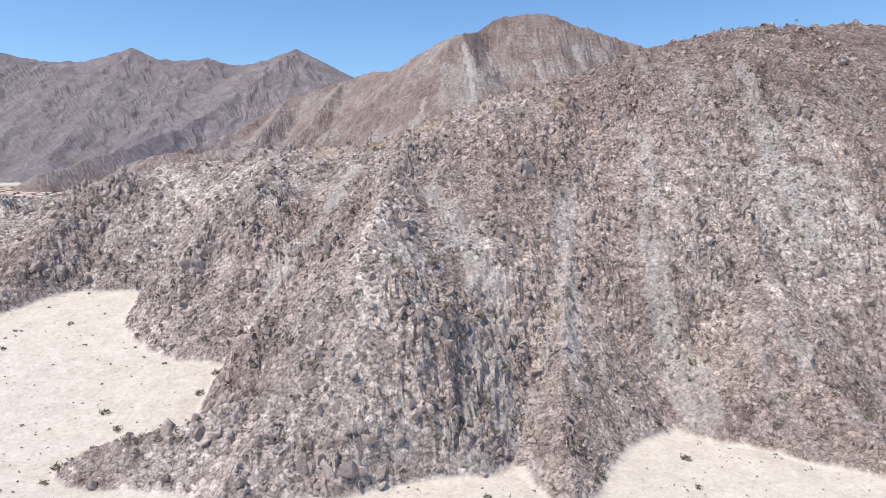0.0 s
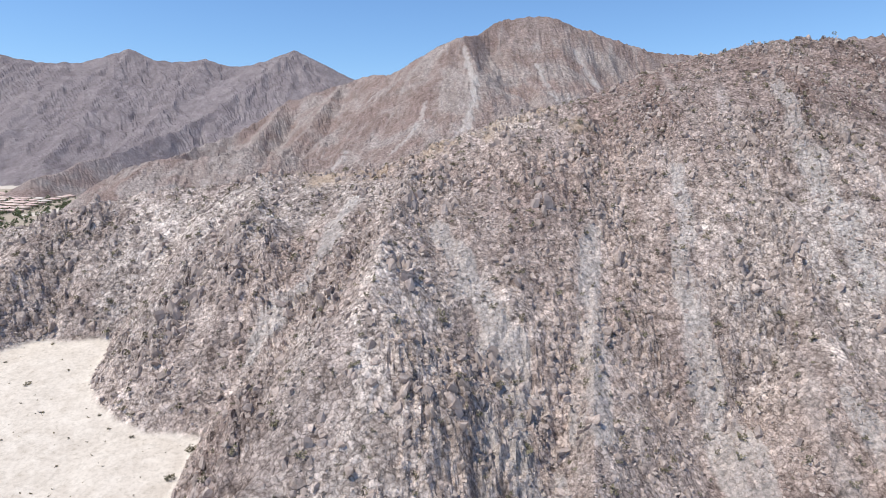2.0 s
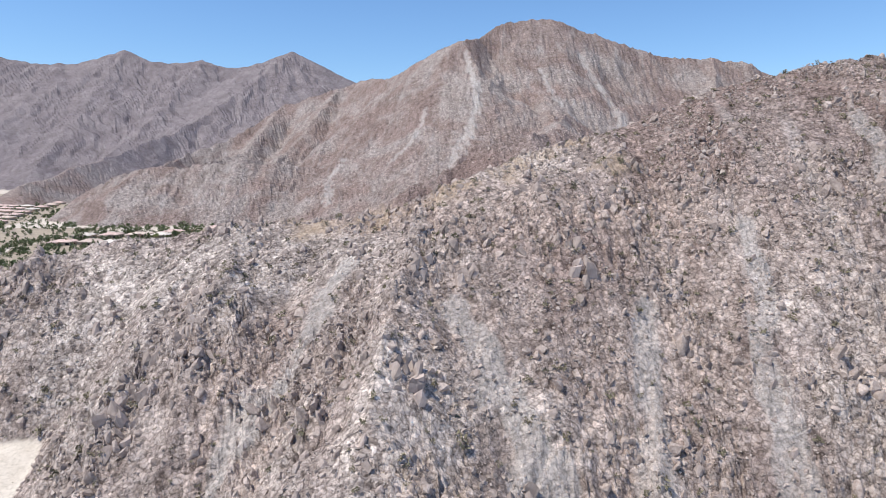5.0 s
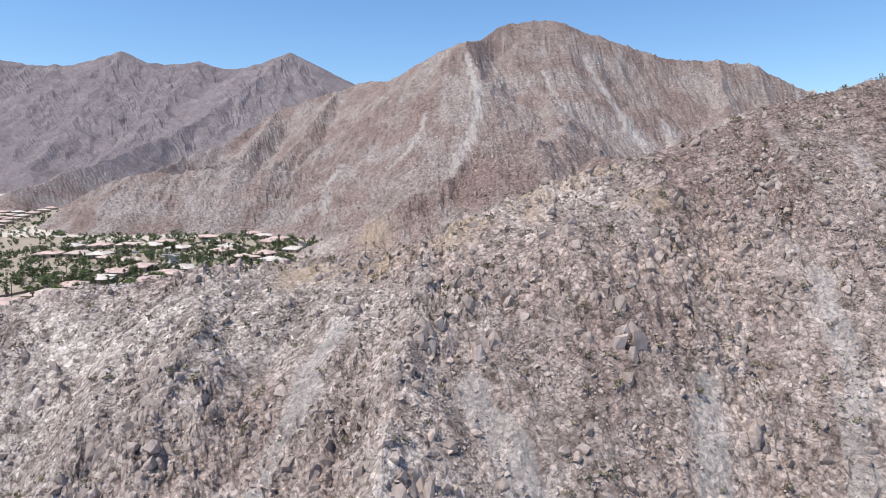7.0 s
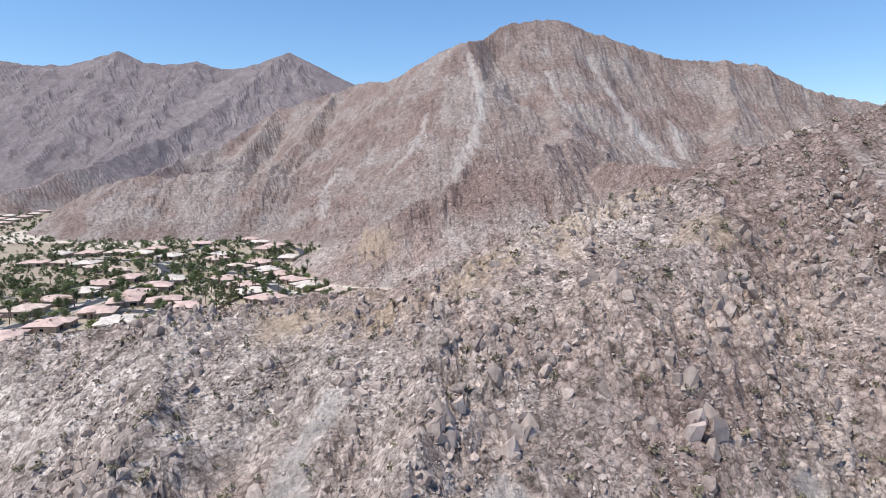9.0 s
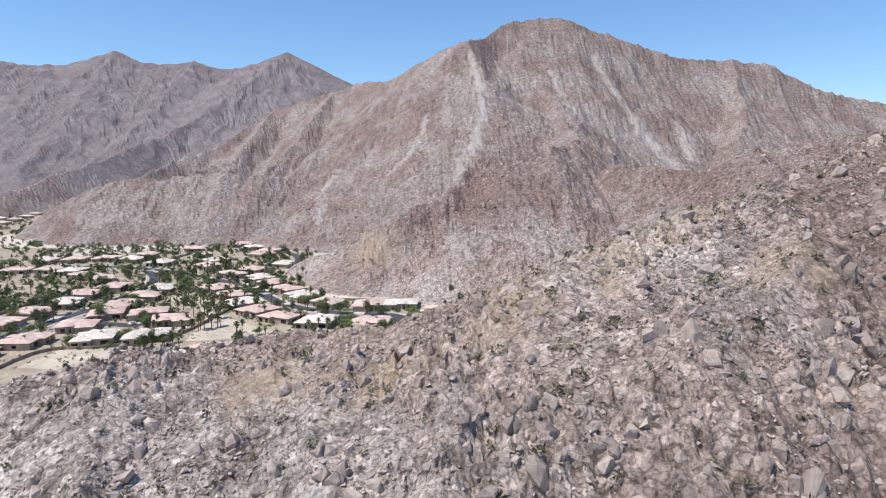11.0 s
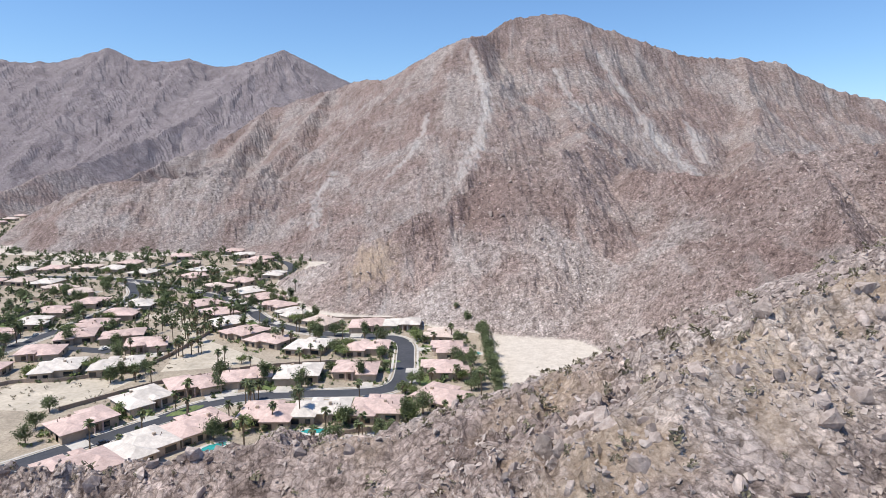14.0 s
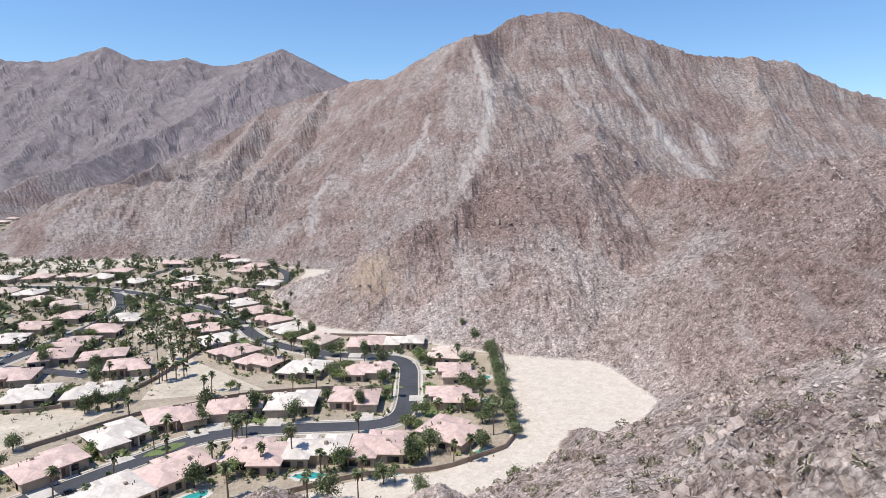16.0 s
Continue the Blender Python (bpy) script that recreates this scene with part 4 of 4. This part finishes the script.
def limb(bm, a, b, ra, rb, sides=6):
    a, b = Vector(a), Vector(b)
    turn = (b - a).to_track_quat("Z", "Y").to_matrix()
    rings = [[bm.verts.new(p + turn @ Vector((math.cos(k * math.tau / sides) * r, math.sin(k * math.tau / sides) * r, 0))) for k in range(sides)] for p, r in ((a, ra), (b, rb))]
    for k in range(sides):
        bm.faces.new((rings[0][k], rings[0][(k + 1) % sides], rings[1][(k + 1) % sides], rings[1][k]))
    bm.faces.new(rings[1])


def tree(seed, tall, wide, leaf, label, n=1100):
    r = random.Random(seed)
    ob = empty("tree", label, "tree", "trees of the estate")
    bm = bmesh.new()
    limb(bm, (0, 0, -0.3), (0.1, 0, tall * 0.4), 0.24, 0.17)
    for k in range(5):
        a = k * 1.26 + r.uniform(-0.3, 0.3)
        limb(bm, (0.1, 0, tall * 0.36), (math.cos(a) * wide * 0.55, math.sin(a) * wide * 0.55, tall * r.uniform(0.6, 0.8)), 0.12, 0.04, 5)
    part("trunk", bm, M_BARK, ob)
    co, quads = leaf_cloud(seed, n, wide, tall * 0.38, 0.3, 0.35, 16)
    crown = new("crown", arrays_mesh("crown", co + np.array([0, 0, tall * 0.68]), quads, leaf))
    crown.parent = ob
    return ob


def palm(seed, tall):
    r = random.Random(seed)
    ob = empty("palm_tree", "tall fan palm with a slim trunk", "palm tree", "palms of the estate")
    bm = bmesh.new()
    limb(bm, (0, 0, -0.3), (0.15, 0.05, tall * 0.5), 0.27, 0.2)
    limb(bm, (0.15, 0.05, tall * 0.5), (0.3, 0.1, tall), 0.2, 0.17)
    part("trunk", bm, M_BARK, ob)
    for name, count, mat, low, high in (("crown", 26, M_PALM, -0.5, 1.2), ("dead_skirt", 9, M_DEAD, -1.5, -0.9)):
        bm = bmesh.new()
        for k in range(count):
            a, up = k * 2.4 + r.uniform(-0.2, 0.2), r.uniform(low, high)
            out = Vector((math.cos(a) * math.cos(up), math.sin(a) * math.cos(up), math.sin(up)))
            side = Vector((-math.sin(a), math.cos(a), 0)) * 0.38
            p0 = Vector((0.3, 0.1, tall))
            p1, p2 = p0 + out * 1.2, p0 + out * 2.1 + Vector((0, 0, -0.7))
            v = [bm.verts.new(q) for q in (p0, p1 + side, p2, p1 - side)]
            bm.faces.new(v)
        part(name, bm, mat, ob)
    return ob


def shrub(seed, leaf, label, category, group, wide=0.7, tall=0.6, n=90):
    co, quads = leaf_cloud(seed, n, wide, tall, 0.16, 0.3, 6)
    co[:, 2] = np.abs(co[:, 2] + tall * 0.55)
    return tagged(new("shrub", arrays_mesh("shrub", co, quads, leaf)), label, category, group)


rnd2 = random.Random(5)


def clear_of(x, y, gap):
    if any(abs(x - h[0]) < 9 + gap and abs(y - h[1]) < 9 + gap for h in HOMES[:66]):
        return False
    return all(min(math.hypot(x - p[0], y - p[1]) for p in line) > 5.6 + gap for line in ROAD_LINES)


ROAD_LINES = [smooth_line(line, 4) for line in ROADS]
KINDS = [tree(1, 6.0, 3.0, M_LEAF, "round dark green broadleaf tree in a yard"), tree(2, 7.5, 3.4, M_LEAF, "tall dark green tree by a garden wall"), tree(3, 5.0, 3.2, M_LEAF_PALE, "pale yellow-green mesquite tree"),
         tree(4, 8.5, 2.2, M_LEAF, "slender dark green tree in a yard"), palm(5, 8.0), palm(6, 6.0), palm(7, 10.5)]
SPOTS = [(10, 450 + 6.5 * k, (0, 1, 1, 3)[k % 4]) for k in range(18)]
SPOTS += [(-30, 545, 2), (-31, 551, 2), (-44, 491, 0), (-52, 491, 0), (-60, 490, 0), (-30, 472, 0), (-26, 470, 1), (-6, 497, 0), (-8, 503, 1), (0, 500, 1), (-2, 463, 0), (2, 470, 1), (-5, 590, 6), (2, 578, 3), (5, 592, 3)]
SPOTS += [(-122, 470, 1), (-118, 462, 1), (-99, 452, 5), (-101, 446, 4), (-97, 440, 4), (-99, 432, 5), (-101, 424, 4), (-96, 448, 4), (-55, 424, 0), (-28, 432, 0), (-30, 428, 2), (-24, 436, 1)]
SPOTS += [(-166, 482, 0), (-163, 488, 1), (-170, 478, 3), (-220, 640, 2), (-214, 646, 2), (-222, 652, 0), (-205, 660, 2), (-150, 630, 1), (-155, 620, 0)]
for n in range(560):
    x, y = rnd2.uniform(-330, 8), rnd2.uniform(398, 800)
    if y > 560 and x > -85 - (y - 560) * 0.35 or x < -185 and y < 480 or not clear_of(x, y, -2.0):
        continue
    if -178 < x < -158 and 480 < y < 600 or -200 < x < -120 and 440 < y < 560 and rnd2.random() < 0.5:
        continue
    SPOTS.append((x, y, rnd2.choice((0, 0, 1, 2, 2, 3, 4, 4, 5, 5, 6))))
for n in range(60):
    x, y = -165 + rnd2.gauss(0, 9), 560 + rnd2.gauss(0, 40)
    if clear_of(x, y, 0):
        SPOTS.append((x, y, rnd2.choice((4, 5, 5))))
used = set()
for x, y, k in SPOTS:
    size = rnd2.uniform(0.85, 1.4)
    at = pose(x, y, GROUND + 0.05, 0, 0, rnd2.uniform(0, 360)) @ Matrix.Scale(size, 4)
    if k not in used:
        used.add(k)
        KINDS[k].matrix_world = at
    else:
        ob = copy_thing(KINDS[k], at)
        ob.matrix_basis = at

YARD_SHRUBS = [shrub(40 + k, (M_LEAF, M_LEAF_PALE, M_LEAF)[k], "clipped green garden shrub", "shrub", "garden shrubs", 1.0, 0.8, 110) for k in range(3)]
used = set()
for n in range(360):
    h = HOMES[rnd2.randrange(36)]
    x, y = h[0] + rnd2.uniform(-15, 15), h[1] + rnd2.uniform(-15, 15)
    if not clear_of(x, y, -0.8):
        continue
    k = n % 3
    at = pose(x, y, GROUND + 0.05, 0, 0, rnd2.uniform(0, 360)) @ Matrix.Scale(rnd2.uniform(0.6, 1.5), 4)
    if k not in used:
        used.add(k)
        YARD_SHRUBS[k].matrix_world = at
    else:
        copy_thing(YARD_SHRUBS[k], at).matrix_basis = at


# planting further off: too many to count
far_x = np.concatenate([rnd.uniform(-460, -150, 1500), rnd.uniform(-1250, -430, 4200)])
far_y = np.concatenate([rnd.uniform(560, 925, 1500), rnd.uniform(600, 1650, 4200)])
keep = (land(far_x, far_y)[1] > 0.9) & (fbm(far_x / 40, far_y / 40, 2, 95) > -0.25)
keep &= np.array([clear_of(a, b, -2.5) or a < -430 for a, b in zip(far_x, far_y)])
far_p = np.stack([far_x, far_y, np.full(far_x.shape, GROUND)], -1)[keep]
clumps = [leaf_cloud(90 + k, 46, 2.0, 1.6, 0.6, 0.35, 6) for k in range(4)]
clumps = [(c + np.array([0, 0, 1.7]), q) for c, q in clumps]
scattered("estate_greenery", clumps, far_p, np.exp(rnd.normal(0.1, 0.35, len(far_p))), M_LEAF, 12, "dark green trees and bushes among the distant houses", "greenery")


# low planting round the nearer houses
gh = np.array([h[:2] for h in HOMES[:42]])
pick = gh[rnd.randint(len(gh), size=5200)] + rnd.uniform(-16, 16, (5200, 2))
dist = np.abs(pick[:, None] - gh[None])
keep = (np.maximum(dist[..., 0], dist[..., 1]).min(1) > 9.6) & np.array([clear_of(a, b, -9.0 + 8.2) or min(math.hypot(a - q[0], b - q[1]) for q in ROAD_LINES[0]) > 6.5 for a, b in pick])
keep &= np.array([all(np.hypot(line[:, 0] - a, line[:, 1] - b).min() > 5.4 for line in ROAD_LINES) for a, b in pick])
keep &= (pick[:, 0] < 8) & (pick[:, 1] > 405)
keep &= fbm(pick[:, 0] / 9, pick[:, 1] / 9, 2, 97) > -0.12
pick = pick[keep]
low = [leaf_cloud(140 + k, 30, 0.9, 0.6, 0.34, 0.3, 5) for k in range(4)]
low = [(c + np.array([0, 0, 0.6]), q) for c, q in low]
pos3 = np.column_stack([pick, np.full(len(pick), GROUND)])
half = len(pick) // 2
scattered("garden_planting", low, pos3[:half], np.exp(rnd.normal(0.0, 0.4, half)), M_LEAF, 13, "green garden bushes round the houses", "bushes")
scattered("dry_garden_planting", low, pos3[half:], np.exp(rnd.normal(-0.15, 0.4, len(pick) - half)), M_LEAF_PALE, 14, "pale desert garden plants round the houses", "bushes")


# desert shrubs on the sand and on the slopes
def desert_shrubs(n, x0, x1, y0, y1, sandy_only, group):
    x = np.array([rnd2.uniform(x0, x1) for _ in range(n)])
    y = np.array([rnd2.uniform(y0, y1) for _ in range(n)])
    p, sandy, _ = on_land(x, y, 0.05)
    return p[sandy > 0.8] if sandy_only else p[sandy < 0.5]


SCRUB = [shrub(60 + k, M_SCRUB, "dry grey-brown desert shrub on pale sand", "shrub", "desert shrubs on the sand", 0.8, 0.55, 90) for k in range(3)]
used = set()
for n, p in enumerate(desert_shrubs(420, -175, 130, 84, 205, True, "")[:140]):
    k = n % 3
    at = pose(*p, 0, 0, rnd2.uniform(0, 360)) @ Matrix.Scale(rnd2.choice((0.35, 0.45, 0.6, 0.8, 1.1, 1.5)), 4)
    if k not in used:
        used.add(k)
        SCRUB[k].matrix_world = at
    else:
        copy_thing(SCRUB[k], at).matrix_basis = at
places = np.concatenate([desert_shrubs(3600, -170, 150, 115, 380, False, ""), desert_shrubs(500, -240, -150, 440, 640, True, "")])
cloud = leaf_cloud(77, 26, 0.8, 0.55, 0.22, 0.3, 5)
sizes = np.array([rnd2.choice((0.6, 0.8, 1.0, 1.4)) for _ in places])
scattered("hillside_scrub", [(c[0] + np.array([0, 0, 0.35]), c[1]) for c in (cloud, leaf_cloud(78, 26, 0.8, 0.6, 0.22, 0.3, 5))], places, sizes, M_SCRUB, 9, "dry grey-brown scrub scattered over the rocky slopes", "scrub")


tufts = desert_shrubs(1500, -175, 130, 84, 205, True, "")
scattered("sand_tufts", [(c * 0.5 + np.array([0, 0, 0.12]), q) for c, q in (leaf_cloud(150, 14, 0.8, 0.5, 0.25, 0.3, 4), leaf_cloud(151, 14, 0.8, 0.5, 0.25, 0.3, 4))], tufts, rnd.uniform(0.35, 1.0, len(tufts)), M_SCRUB, 15, "small dry tufts scattered on the pale sand", "tufts")


# ---- cars ----
def car(paint, label, at):
    ob = empty("car", label, "car")
    bm = soft_box(-2.2, -0.9, 0.35, 2.2, 0.9, 0.95, 0.15)
    part("body", bm, paint, ob)
    bm = bmesh.new()
    v = box(bm, -1.5, -0.8, 0.93, 1.0, 0.8, 1.5)
    for q in v[4:]:
        q.co.x, q.co.y = q.co.x * 0.72, q.co.y * 0.82
    part("cabin", bm, M_GLASS, ob)
    bm = bmesh.new()
    box(bm, -1.05, -0.64, 1.5, 0.7, 0.64, 1.54)
    part("roof", bm, paint, ob)
    for x in (-1.4, 1.4):
        for y in (-0.85, 0.85):
            bm = bmesh.new()
            bmesh.ops.create_cone(bm, cap_ends=True, segments=14, radius1=0.34, radius2=0.34, depth=0.22, matrix=pose(x, y, 0.34, 90))
            wheel = part("wheel", bm, M_RUBBER, ob)
            bm = bmesh.new()
            bmesh.ops.create_cone(bm, cap_ends=True, segments=12, radius1=0.2, radius2=0.2, depth=0.24, matrix=pose(x, y, 0.34, 90))
            part("rim", bm, M_CONCRETE, wheel)
    ob.matrix_world = at


car(M_CAR_DARK, "dark parked car at the street's edge", pose(-143, 408, GROUND + 0.07, 0, 0, 48))
car(M_CAR_WHITE, "white car parked in the cul-de-sac", pose(-205, 530, GROUND + 0.1, 0, 0, 70))
car(M_CAR_WHITE, "white car parked on a driveway", pose(-262, 560, GROUND + 0.1, 0, 0, 95))
